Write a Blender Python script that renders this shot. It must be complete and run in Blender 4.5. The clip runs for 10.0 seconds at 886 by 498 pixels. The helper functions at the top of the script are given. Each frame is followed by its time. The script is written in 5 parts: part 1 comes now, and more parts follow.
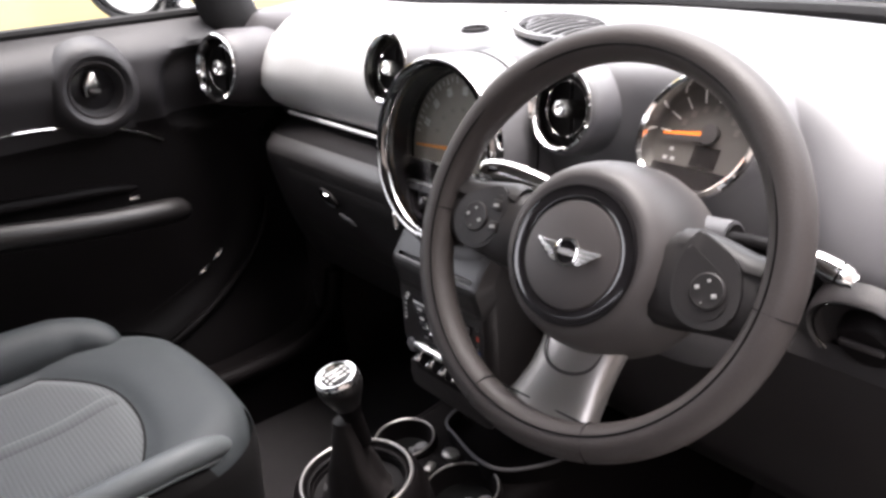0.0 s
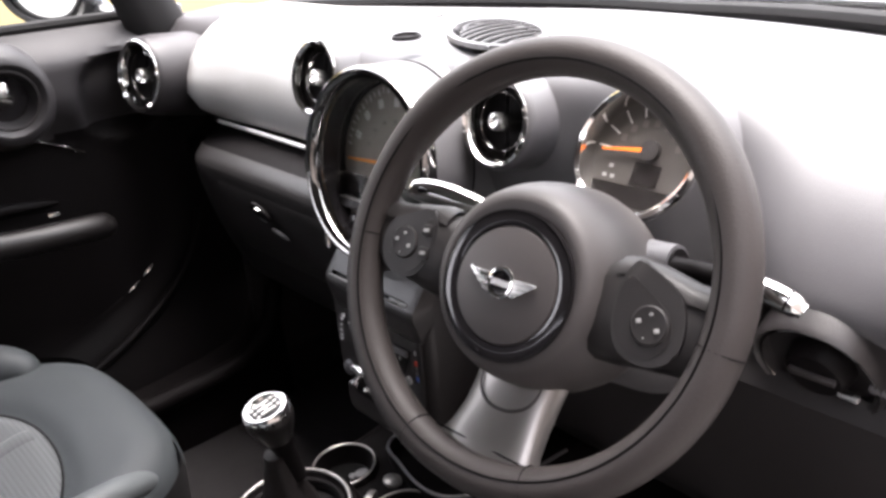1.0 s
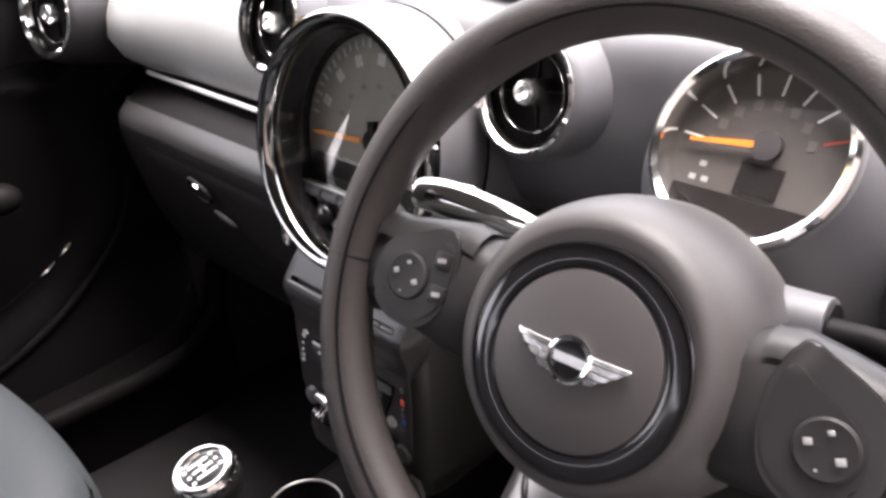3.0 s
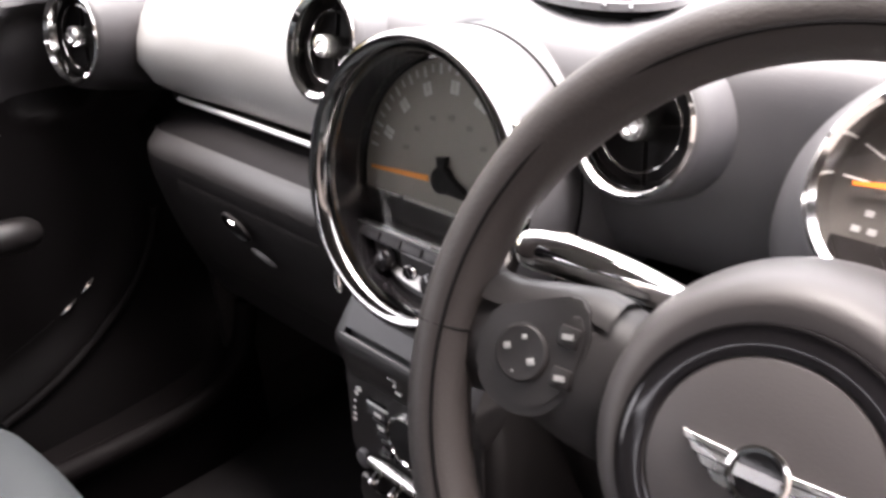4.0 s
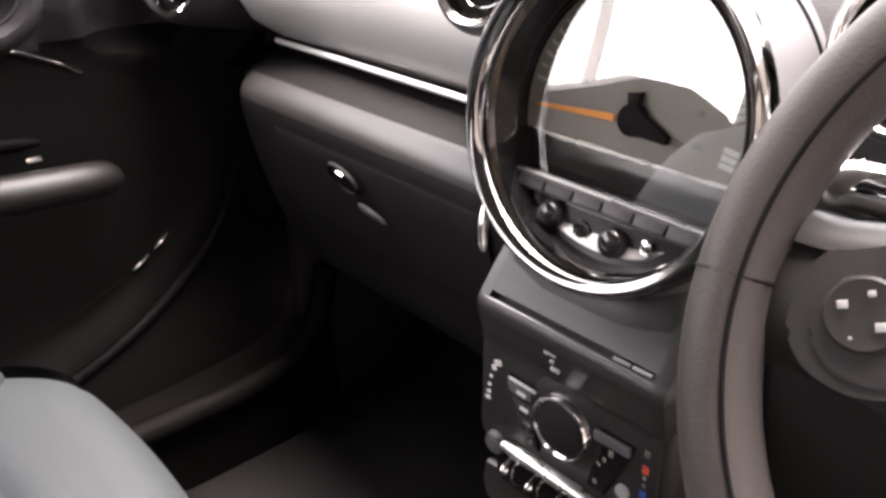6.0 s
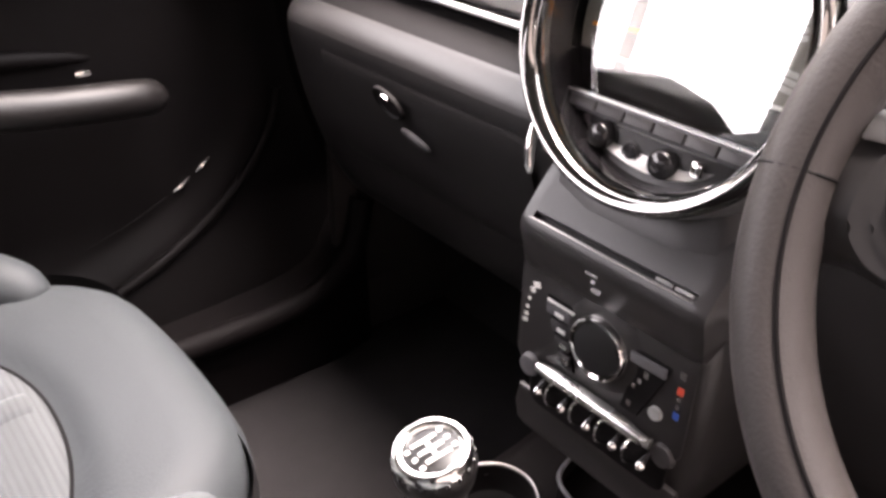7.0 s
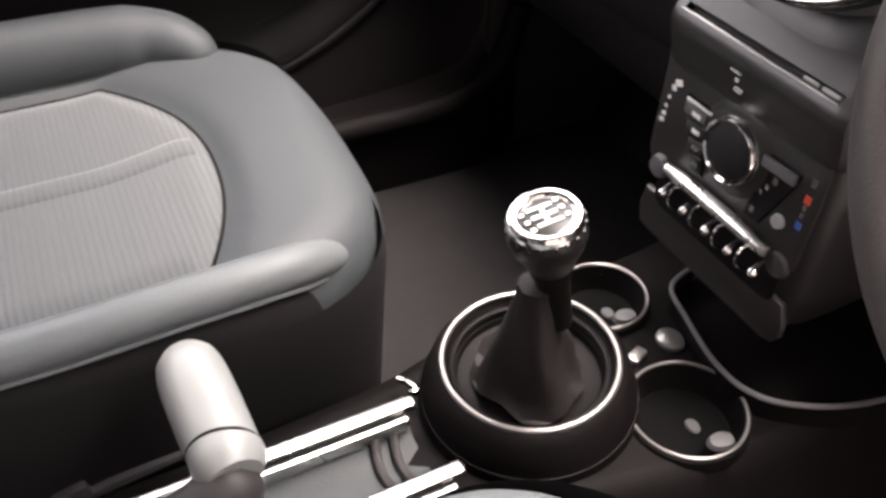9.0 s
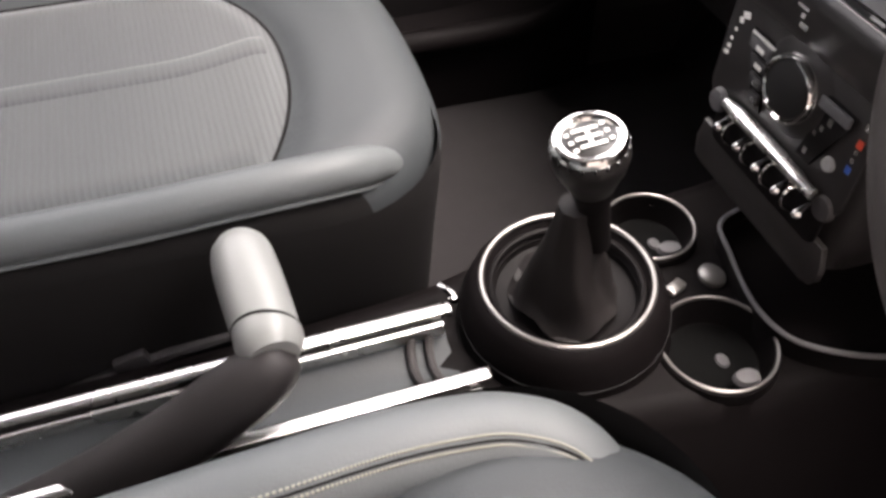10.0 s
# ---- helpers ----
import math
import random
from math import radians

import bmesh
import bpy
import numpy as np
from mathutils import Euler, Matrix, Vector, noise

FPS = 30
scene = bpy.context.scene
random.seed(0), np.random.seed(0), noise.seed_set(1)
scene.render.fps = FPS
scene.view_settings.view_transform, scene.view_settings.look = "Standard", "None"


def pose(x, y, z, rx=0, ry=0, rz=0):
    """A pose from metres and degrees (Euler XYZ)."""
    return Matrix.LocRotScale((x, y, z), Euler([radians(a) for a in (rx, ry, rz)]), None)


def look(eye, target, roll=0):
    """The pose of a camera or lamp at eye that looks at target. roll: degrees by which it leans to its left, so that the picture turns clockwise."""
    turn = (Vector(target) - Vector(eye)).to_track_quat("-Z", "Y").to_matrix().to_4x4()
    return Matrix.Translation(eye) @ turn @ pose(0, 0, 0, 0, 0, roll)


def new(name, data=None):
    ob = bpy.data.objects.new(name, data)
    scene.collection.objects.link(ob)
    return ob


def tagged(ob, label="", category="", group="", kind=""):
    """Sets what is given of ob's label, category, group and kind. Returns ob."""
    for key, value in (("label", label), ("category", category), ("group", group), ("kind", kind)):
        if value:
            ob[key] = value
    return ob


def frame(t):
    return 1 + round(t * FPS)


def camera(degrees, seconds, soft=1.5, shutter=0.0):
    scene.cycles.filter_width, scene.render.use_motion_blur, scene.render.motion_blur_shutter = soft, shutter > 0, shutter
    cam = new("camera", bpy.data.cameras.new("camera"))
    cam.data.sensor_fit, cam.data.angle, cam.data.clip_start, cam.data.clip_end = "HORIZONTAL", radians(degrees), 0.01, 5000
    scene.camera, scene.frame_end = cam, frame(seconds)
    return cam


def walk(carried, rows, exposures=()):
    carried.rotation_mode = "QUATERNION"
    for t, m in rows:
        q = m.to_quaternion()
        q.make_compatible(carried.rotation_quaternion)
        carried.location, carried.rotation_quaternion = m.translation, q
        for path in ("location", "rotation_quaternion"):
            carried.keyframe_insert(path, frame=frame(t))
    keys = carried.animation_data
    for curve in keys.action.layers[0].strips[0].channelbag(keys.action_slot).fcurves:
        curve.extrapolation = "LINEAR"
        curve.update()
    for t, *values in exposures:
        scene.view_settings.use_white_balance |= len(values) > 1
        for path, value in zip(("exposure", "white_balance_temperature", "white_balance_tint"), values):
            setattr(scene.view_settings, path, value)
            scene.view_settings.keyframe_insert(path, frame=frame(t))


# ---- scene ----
cam = camera(56.6, 10.0, soft=3.0, shutter=0.35)
PATH = [
    (0, (0.749, -0.601, 1.227), (-0.715, 0.503, 0.427), -5.3),
    (0.5, (0.742, -0.587, 1.229), (-0.699, 0.549, 0.433), -5.5),
    (1, (0.719, -0.548, 1.229), (-0.668, 0.639, 0.412), -5.1),
    (1.5, (0.667, -0.509, 1.217), (-0.688, 0.681, 0.352), -5.1),
    (2, (0.62, -0.475, 1.201), (-0.708, 0.734, 0.32), -3.1),
    (3.5, (0.473, -0.412, 1.179), (-0.785, 0.818, 0.228), -3.2),
    (4, (0.425, -0.403, 1.169), (-0.878, 0.826, 0.281), -3.1),
    (4.5, (0.364, -0.399, 1.157), (-0.956, 0.832, 0.296), -3.0),
    (5, (0.319, -0.416, 1.141), (-1.025, 0.827, 0.334), -2.8),
    (5.5, (0.301, -0.422, 1.123), (-1.037, 0.793, 0.267), -2.1),
    (7, (0.306, -0.449, 1.084), (-1.036, 0.641, 0.078), 0.7),
    (7.5, (0.32, -0.461, 1.076), (-1.015, 0.591, 0.021), 1.4),
    (8, (0.329, -0.464, 1.061), (-1.011, 0.516, -0.053), 1.5),
    (8.5, (0.341, -0.469, 1.047), (-1.007, 0.364, -0.174), 1.6),
    (9, (0.35, -0.46, 1.055), (-0.992, 0.215, -0.266), 0.9),
    (9.5, (0.359, -0.454, 1.058), (-0.963, 0.116, -0.331), 1.2),
    (10, (0.377, -0.448, 1.063), (-0.911, 0.016, -0.395), 1.4),
]
EXPOSURES = [(0.0, 3.65, 6600, 18), (2.0, 3.72, 6600, 19), (3.5, 4.0, 6700, 20), (4.5, 4.02, 6900, 20), (5.0, 3.85, 7000, 21), (5.5, 4.22, 7000, 21), (7.0, 4.72, 7050, 24), (8.0, 4.72, 7200, 27), (9.0, 4.42, 7100, 21), (10.0, 4.18, 7050, 20)]
walk(cam, [(t, look(eye, target, roll)) for t, eye, target, roll in PATH], EXPOSURES)

# ---- daylight: bright overcast sky, soft sun from ahead and to the right ----
world = bpy.data.worlds.new("world")
scene.world = world
world.use_nodes = True
wn, wl = world.node_tree.nodes, world.node_tree.links
wn.clear()
sky = wn.new("ShaderNodeTexSky")
sky.sky_type, sky.sun_disc = "NISHITA", False
sky.sun_elevation, sky.sun_rotation = radians(82), radians(3)
sky.dust_density, sky.air_density = 3.0, 1.0
pale = wn.new("ShaderNodeHueSaturation")
pale.inputs["Saturation"].default_value = 0.18
wbg, wout = wn.new("ShaderNodeBackground"), wn.new("ShaderNodeOutputWorld")
wbg.inputs["Strength"].default_value = 0.15
wl.new(sky.outputs[0], pale.inputs["Color"])
wl.new(pale.outputs[0], wbg.inputs["Color"])
wl.new(wbg.outputs[0], wout.inputs["Surface"])
sun = new("sun", bpy.data.lights.new("sun", "SUN"))
sun.data.energy, sun.data.angle, sun.data.color = 0.8, radians(40), (1.0, 0.97, 0.92)
sun.matrix_world = look((0.07, 1.39, 9.9), (0, 0, 0))


# ---- materials ----
def material(name, color, rough=0.5, metal=0.0, grain=0.0, grain_scale=900.0, stain=0.12, stain_scale=9.0, coat=0.0, spec=0.5, sheen=0.0):
    """A surface with fine relief, and uneven tone and gloss at two scales."""
    m = bpy.data.materials.new(name)
    m.use_nodes = True
    nt = m.node_tree
    n, l = nt.nodes, nt.links
    b = n["Principled BSDF"]
    b.inputs["Metallic"].default_value = metal
    b.inputs["Coat Weight"].default_value = coat
    b.inputs["Coat Roughness"].default_value = 0.06
    b.inputs["Specular IOR Level"].default_value = spec
    b.inputs["Sheen Weight"].default_value = sheen
    geo = n.new("ShaderNodeTexCoord")
    big = n.new("ShaderNodeTexNoise")
    big.inputs["Scale"].default_value, big.inputs["Detail"].default_value = stain_scale, 6.0
    fine = n.new("ShaderNodeTexNoise")
    fine.inputs["Scale"].default_value, fine.inputs["Detail"].default_value = grain_scale, 2.0
    l.new(geo.outputs["Object"], big.inputs["Vector"])
    l.new(geo.outputs["Object"], fine.inputs["Vector"])
    tone = n.new("ShaderNodeMapRange")
    tone.inputs["To Min"].default_value, tone.inputs["To Max"].default_value = 1 - stain, 1 + stain
    l.new(big.outputs["Fac"], tone.inputs["Value"])
    mix = n.new("ShaderNodeVectorMath")
    mix.operation = "SCALE"
    mix.inputs[0].default_value = color
    l.new(tone.outputs[0], mix.inputs["Scale"])
    l.new(mix.outputs[0], b.inputs["Base Color"])
    ro = n.new("ShaderNodeMapRange")
    ro.inputs["To Min"].default_value, ro.inputs["To Max"].default_value = rough * 0.85, min(1, rough * 1.15)
    l.new(big.outputs["Fac"], ro.inputs["Value"])
    l.new(ro.outputs[0], b.inputs["Roughness"])
    if grain:
        bump = n.new("ShaderNodeBump")
        bump.inputs["Strength"].default_value, bump.inputs["Distance"].default_value = grain, 0.0006
        l.new(fine.outputs["Fac"], bump.inputs["Height"])
        l.new(bump.outputs[0], b.inputs["Normal"])
    return m


def ribbed_cloth(name, color):
    """Seat cloth with narrow ribs across the cushion."""
    m = material(name, color, 0.9, grain=0.5, grain_scale=1500, stain=0.1, stain_scale=14, sheen=0.3)
    n, l = m.node_tree.nodes, m.node_tree.links
    b = n["Principled BSDF"]
    tc = n.new("ShaderNodeTexCoord")
    wave = n.new("ShaderNodeTexWave")
    wave.bands_direction = "Y"
    wave.inputs["Scale"].default_value, wave.inputs["Distortion"].default_value = 50.0, 0.6
    wave.inputs["Detail"].default_value = 1.0
    l.new(tc.outputs["Object"], wave.inputs["Vector"])
    bump = n.new("ShaderNodeBump")
    bump.inputs["Strength"].default_value, bump.inputs["Distance"].default_value = 0.5, 0.0012
    l.new(wave.outputs["Fac"], bump.inputs["Height"])
    l.new(bump.outputs[0], b.inputs["Normal"])
    old = b.inputs["Base Color"].links[0].from_socket
    ramp = n.new("ShaderNodeMapRange")
    ramp.inputs["To Min"].default_value, ramp.inputs["To Max"].default_value = 0.93, 1.05
    l.new(wave.outputs["Fac"], ramp.inputs["Value"])
    sc = n.new("ShaderNodeVectorMath")
    sc.operation = "SCALE"
    l.new(old, sc.inputs[0])
    l.new(ramp.outputs[0], sc.inputs["Scale"])
    l.new(sc.outputs[0], b.inputs["Base Color"])
    return m


def glass(name, rough=0.0, tint=(1, 1, 1), face_on=0.045):
    """A thin clear pane: it lets light straight through, and mirrors more the flatter it is seen."""
    m = bpy.data.materials.new(name)
    m.use_nodes = True
    n, l = m.node_tree.nodes, m.node_tree.links
    n.clear()
    out, mix, face = n.new("ShaderNodeOutputMaterial"), n.new("ShaderNodeMixShader"), n.new("ShaderNodeLayerWeight")
    power, gain = n.new("ShaderNodeMath"), n.new("ShaderNodeMath")
    power.operation, gain.operation = "POWER", "MULTIPLY_ADD"
    power.inputs[1].default_value = 5.0
    gain.inputs[1].default_value, gain.inputs[2].default_value = 0.9, face_on
    clear, shine = n.new("ShaderNodeBsdfTransparent"), n.new("ShaderNodeBsdfGlossy")
    clear.inputs["Color"].default_value = (*tint, 1)
    shine.inputs["Roughness"].default_value = rough
    face.inputs["Blend"].default_value = 0.5
    l.new(face.outputs["Facing"], power.inputs[0])
    l.new(power.outputs[0], gain.inputs[0])
    l.new(gain.outputs[0], mix.inputs[0])
    l.new(clear.outputs[0], mix.inputs[1])
    l.new(shine.outputs[0], mix.inputs[2])
    l.new(mix.outputs[0], out.inputs["Surface"])
    return m


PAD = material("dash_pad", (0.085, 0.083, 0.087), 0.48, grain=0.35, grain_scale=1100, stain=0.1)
PLASTIC = material("dark_plastic", (0.0270, 0.0240, 0.0240), 0.55, grain=0.3, grain_scale=1300, spec=0.35)
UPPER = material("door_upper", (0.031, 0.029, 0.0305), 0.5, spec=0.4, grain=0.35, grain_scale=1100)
LOWER = material("lower_dash_plastic", (0.0150, 0.0130, 0.0130), 0.42, grain=0.35, grain_scale=1200)
# lower dash plastic again, paler for the lit roll, darker for the shaded lid
ROLL = material("lit_roll_plastic", (0.022, 0.0205, 0.0202), 0.34, grain=0.35, grain_scale=1200)
LIDBLACK = material("glovebox_shade_plastic", (0.0085, 0.0074, 0.0074), 0.42, grain=0.35, grain_scale=1200, spec=0.4)
STACK = material("stack_plastic", (0.0170, 0.0150, 0.0150), 0.36, grain=0.25, grain_scale=1300, spec=0.5)
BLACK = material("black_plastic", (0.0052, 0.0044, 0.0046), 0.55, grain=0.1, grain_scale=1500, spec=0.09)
GLOSS = material("gloss_black", (0.012, 0.011, 0.012), 0.10, stain=0.2)
TRIM = material("silver_grey_trim", (0.30, 0.295, 0.285), 0.42, metal=0.2, grain=0.12, grain_scale=1600, stain=0.06)
SILVER = material("satin_silver", (0.26, 0.248, 0.238), 0.34, metal=0.75, stain=0.08)
CHROME = material("chrome", (0.82, 0.81, 0.79), 0.09, metal=1.0, stain=0.04)
SMOKE = material("dark_chrome", (0.27, 0.265, 0.26), 0.09, metal=1.0, stain=0.08)
# pale satin that carries the chrome strip's sky reflection as colour
STRIP = material("strip_sheen", (0.8, 0.79, 0.77), 0.35, metal=0.4, stain=0.04)
SATIN = material("satin_chrome", (0.80, 0.79, 0.77), 0.27, metal=1.0, stain=0.06)
LEATHER = material("wheel_leather", (0.0335, 0.0285, 0.0270), 0.55, spec=0.35, grain=0.45, grain_scale=520, stain=0.18, stain_scale=25)
HUBPAD = material("airbag_cover", (0.054, 0.049, 0.048), 0.5, spec=0.35, grain=0.15, grain_scale=900)
GRIP = material("pale_grip", (0.225, 0.23, 0.222), 0.36, grain=0.2, grain_scale=700)
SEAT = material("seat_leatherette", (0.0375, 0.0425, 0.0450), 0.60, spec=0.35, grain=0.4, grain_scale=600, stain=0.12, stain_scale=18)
# seat leatherette again, paler for the light along the inner bolster
LITROLL = material("lit_leatherette", (0.098, 0.107, 0.109), 0.52, spec=0.4, grain=0.35, grain_scale=600, stain=0.1, stain_scale=18)
DIM = material("grey_symbol", (0.27, 0.27, 0.265), 0.6)
# dark cloth, taken nearly to black for the shadow beneath the bolsters
SEATSIDE = material("shaded_seat_cloth", (0.007, 0.0062, 0.0063), 0.9, grain=0.4, grain_scale=900, spec=0.2)
CLOTH = ribbed_cloth("seat_cloth", (0.078, 0.083, 0.084))
THREAD = material("pale_thread", (0.25, 0.245, 0.20), 0.7)
CARPET = material("carpet", (0.0145, 0.0132, 0.0138), 1.0, grain=0.9, grain_scale=420, stain=0.35, stain_scale=30, spec=0.15)
KNOB = material("black_knob", (0.012, 0.011, 0.011), 0.32, spec=0.35, stain=0.1)
BOOT = material("boot_leather", (0.0130, 0.0112, 0.0112), 0.6, grain=0.4, grain_scale=600, spec=0.22)
CONSOLE = material("console_plastic", (0.0048, 0.0038, 0.0040), 0.6, grain=0.3, grain_scale=1300, spec=0.07)
DIAL = material("dial_face", (0.31, 0.295, 0.265), 0.6, stain=0.05)
DIALDARK = material("dial_dark_face", (0.046, 0.040, 0.036), 0.6, stain=0.05)
DIALNUM = material("dial_numerals", (0.085, 0.075, 0.068), 0.6, stain=0.05)
LCD = material("display_black", (0.015, 0.013, 0.013), 0.2)
MARK = material("pale_marking", (0.7, 0.7, 0.68), 0.6)
POINTER = material("bright_orange_needle", (1.0, 0.38, 0.06), 0.5)
FAINT = material("faint_numerals", (0.21, 0.198, 0.178), 0.6)
AMBER = material("orange_needle", (0.95, 0.2, 0.015), 0.5)
RED = material("red_marking", (0.45, 0.05, 0.025), 0.5)
BLUE = material("blue_marking", (0.025, 0.07, 0.28), 0.5)
HEADLINER = material("headliner", (0.07, 0.068, 0.066), 0.9, grain=0.4, grain_scale=700)
BODYPAINT = material("body_paint", (0.02, 0.02, 0.022), 0.25, coat=1.0)
SPOKE = material("spoke_plastic", (0.0175, 0.0158, 0.0157), 0.5, spec=0.28, grain=0.12, grain_scale=1000)
# spoke plastic again, a little paler for the parts that catch light
SPOKELIT = material("spoke_lit_plastic", (0.022, 0.0202, 0.0200), 0.45, spec=0.35, grain=0.12, grain_scale=1000)
# grey, raised in tone to stand in for the window mirrored in it
PLATE = material("plate_sheen", (0.40, 0.39, 0.38), 0.33, metal=0.35, stain=0.1)
# almost black, standing in for the shade down inside a well
HOLE = material("well_shade", (0.003, 0.003, 0.003), 0.95, spec=0.1)
RUBBER = material("rubber", (0.0075, 0.007, 0.0072), 0.7, spec=0.3)
ASPHALT = material("asphalt", (0.17, 0.167, 0.162), 0.9, grain=0.6, grain_scale=60, stain=0.25, stain_scale=0.8)
CREAM = material("cream_render", (0.42, 0.34, 0.16), 0.9, grain=0.4, grain_scale=80, stain=0.12, stain_scale=0.7)
DARKWALL = material("brown_light_cut", (0.225, 0.195, 0.175), 0.9, grain=0.5, grain_scale=70, stain=0.2, stain_scale=0.9)
LEAF = material("hedge_leaf", (0.09, 0.12, 0.06), 0.6, stain=0.4, stain_scale=5)
GLASS = glass("window_glass", 0.0, (0.93, 0.96, 0.94))
LENS = glass("instrument_glass", 0.01, (0.97, 0.97, 0.96), 0.06)
COVER = glass("speedometer_cover", 0.01, (0.97, 0.97, 0.96), 0.13)
MIRROR = material("mirror_glass", (0.85, 0.86, 0.86), 0.02, metal=1.0, stain=0.01)


# ---- builders ----
def frame_at(c, tilt=0.0, yaw=0.0):
    """Local axes of a face seen from the seats: x to the right, y up it, z out of it towards the seats."""
    return Matrix.Translation(c) @ Matrix.Rotation(radians(yaw), 4, "Z") @ Matrix.Rotation(radians(90 - tilt), 4, "X")


def thing(name, base, label, category, kind="", group=""):
    ob = new(name)
    ob.location = base
    ob.empty_display_size = 0.05
    bpy.context.view_layer.update()
    return tagged(ob, label, category, group, kind)


def part(name, bm, mat, parent=None, label="", sharp=38):
    """Links a bmesh, in world coordinates, as one mesh object under a thing or a part."""
    bmesh.ops.recalc_face_normals(bm, faces=bm.faces)
    me = bpy.data.meshes.new(name)
    bm.to_mesh(me)
    bm.free()
    me.materials.append(mat)
    me.shade_smooth()
    me.set_sharp_from_angle(angle=radians(sharp))
    ob = new(name, me)
    if parent:
        ob.parent = parent
        if parent.type == "EMPTY":
            ob.matrix_parent_inverse = Matrix.Translation(-parent.location)
    if label:
        ob["label"] = label
    return ob


def setting(name, bm, mat, label, category, sharp=38):
    return tagged(part(name, bm, mat, None, "", sharp), label, category, kind="structure")


def box(sx, sy, sz, m=Matrix(), bevel=0.0, seg=2):
    bm = bmesh.new()
    bmesh.ops.create_cube(bm, size=1, matrix=Matrix.Diagonal((sx, sy, sz, 1)))
    if bevel:
        bmesh.ops.bevel(bm, geom=bm.edges[:], offset=bevel, segments=seg, profile=0.5, affect="EDGES")
    bmesh.ops.transform(bm, matrix=m, verts=bm.verts)
    return bm


def lathe(profile, m=Matrix(), seg=64, arc=(0, 360), squash=1.0):
    """Turns (height, radius) pairs round the local z axis. squash flattens it along local y."""
    bm = bmesh.new()
    full = abs(arc[1] - arc[0]) >= 359.9
    n = seg if full else seg + 1
    rings = []
    for h, r in profile:
        ring = []
        for i in range(n):
            a = radians(arc[0] + (arc[1] - arc[0]) * i / seg)
            ring.append(bm.verts.new(m @ Vector((r * math.cos(a), r * squash * math.sin(a), h))))
        rings.append(ring)
    for p, q in zip(rings, rings[1:]):
        for i in range(seg):
            bm.faces.new((p[i], p[(i + 1) % n], q[(i + 1) % n], q[i]))
    bmesh.ops.remove_doubles(bm, verts=bm.verts, dist=1e-6)
    return bm


def loft(sections, close=False, caps=False):
    """Skins a row of point lists; close joins the ends of each list."""
    bm = bmesh.new()
    rows = [[bm.verts.new(p) for p in s] for s in sections]
    k = len(rows[0])
    for a, b in zip(rows, rows[1:]):
        for i in range(k if close else k - 1):
            bm.faces.new((a[i], a[(i + 1) % k], b[(i + 1) % k], b[i]))
    if caps:
        bm.faces.new(rows[0])
        bm.faces.new(rows[-1])
    return bm


def smooth_path(points, steps=6, closed=False):
    """A Catmull-Rom curve through the points."""
    p = [Vector(q) for q in points]
    n = len(p)
    out = []
    for i in range(n if closed else n - 1):
        a, b, c, d = (p[(i + k) % n] if closed else p[min(max(i + k, 0), n - 1)] for k in (-1, 0, 1, 2))
        for s in range(steps):
            t = s / steps
            out.append(0.5 * (2 * b + (c - a) * t + (2 * a - 5 * b + 4 * c - d) * t * t + (3 * b - a - 3 * c + d) * t ** 3))
    if not closed:
        out.append(p[-1])
    return out


def tube(points, radius, seg=12, closed=False, flat=1.0, up=(0, 0, 1)):
    """A round (or flattened) bar along the points; radius is one number or one per point."""
    pts = [Vector(q) for q in points]
    n = len(pts)
    rows = []
    for i, p in enumerate(pts):
        a = pts[(i - 1) % n] if closed or i else p
        b = pts[(i + 1) % n] if closed or i < n - 1 else p
        d = (b - a).normalized()
        side = d.cross(Vector(up))
        side = side.normalized() if side.length > 1e-4 else Vector((1, 0, 0))
        top = side.cross(d).normalized()
        r = radius[i] if isinstance(radius, (list, tuple)) else radius
        rows.append([p + r * (math.cos(t) * side + flat * math.sin(t) * top) for t in (2 * math.pi * k / seg for k in range(seg))])
    if closed:
        rows.append(rows[0])
    bm = loft(rows, close=True, caps=not closed)
    if closed:
        bmesh.ops.remove_doubles(bm, verts=bm.verts, dist=1e-6)
    return bm


def prism(outline, depth, m=Matrix(), bevel=0.0, seg=2):
    """A flat plate of the outline (local x, y), from z = 0 up to depth."""
    bm = bmesh.new()
    lo = [bm.verts.new((x, y, 0)) for x, y in outline]
    hi = [bm.verts.new((x, y, depth)) for x, y in outline]
    bm.faces.new(lo[::-1])
    top = bm.faces.new(hi)
    for i in range(len(lo)):
        j = (i + 1) % len(lo)
        bm.faces.new((lo[i], lo[j], hi[j], hi[i]))
    if bevel:
        bmesh.ops.bevel(bm, geom=list(top.edges), offset=bevel, segments=seg, profile=0.5, affect="EDGES")
    bmesh.ops.transform(bm, matrix=m, verts=bm.verts)
    return bm


def rounded(w, h, r, seg=6):
    """Outline of a rounded rectangle round the origin."""
    out = []
    for cx, cy, a in ((w / 2 - r, h / 2 - r, 0), (r - w / 2, h / 2 - r, 90), (r - w / 2, r - h / 2, 180), (w / 2 - r, r - h / 2, 270)):
        out += [(cx + r * math.cos(radians(a + 90 * k / seg)), cy + r * math.sin(radians(a + 90 * k / seg))) for k in range(seg + 1)]
    return out


def even(points, n):
    """The closed outline again, as n points at even steps."""
    p = np.array(points + points[:1])
    along = np.concatenate([[0], np.cumsum(np.hypot(*np.diff(p, axis=0).T))])
    at = np.linspace(0, along[-1], n, endpoint=False)
    return list(zip(np.interp(at, along, p[:, 0]).tolist(), np.interp(at, along, p[:, 1]).tolist()))


def smooth_outline(points, steps=5):
    """A closed, rounded outline through a few points."""
    return [(p.x, p.y) for p in smooth_path([(x, y, 0) for x, y in points], steps, closed=True)]


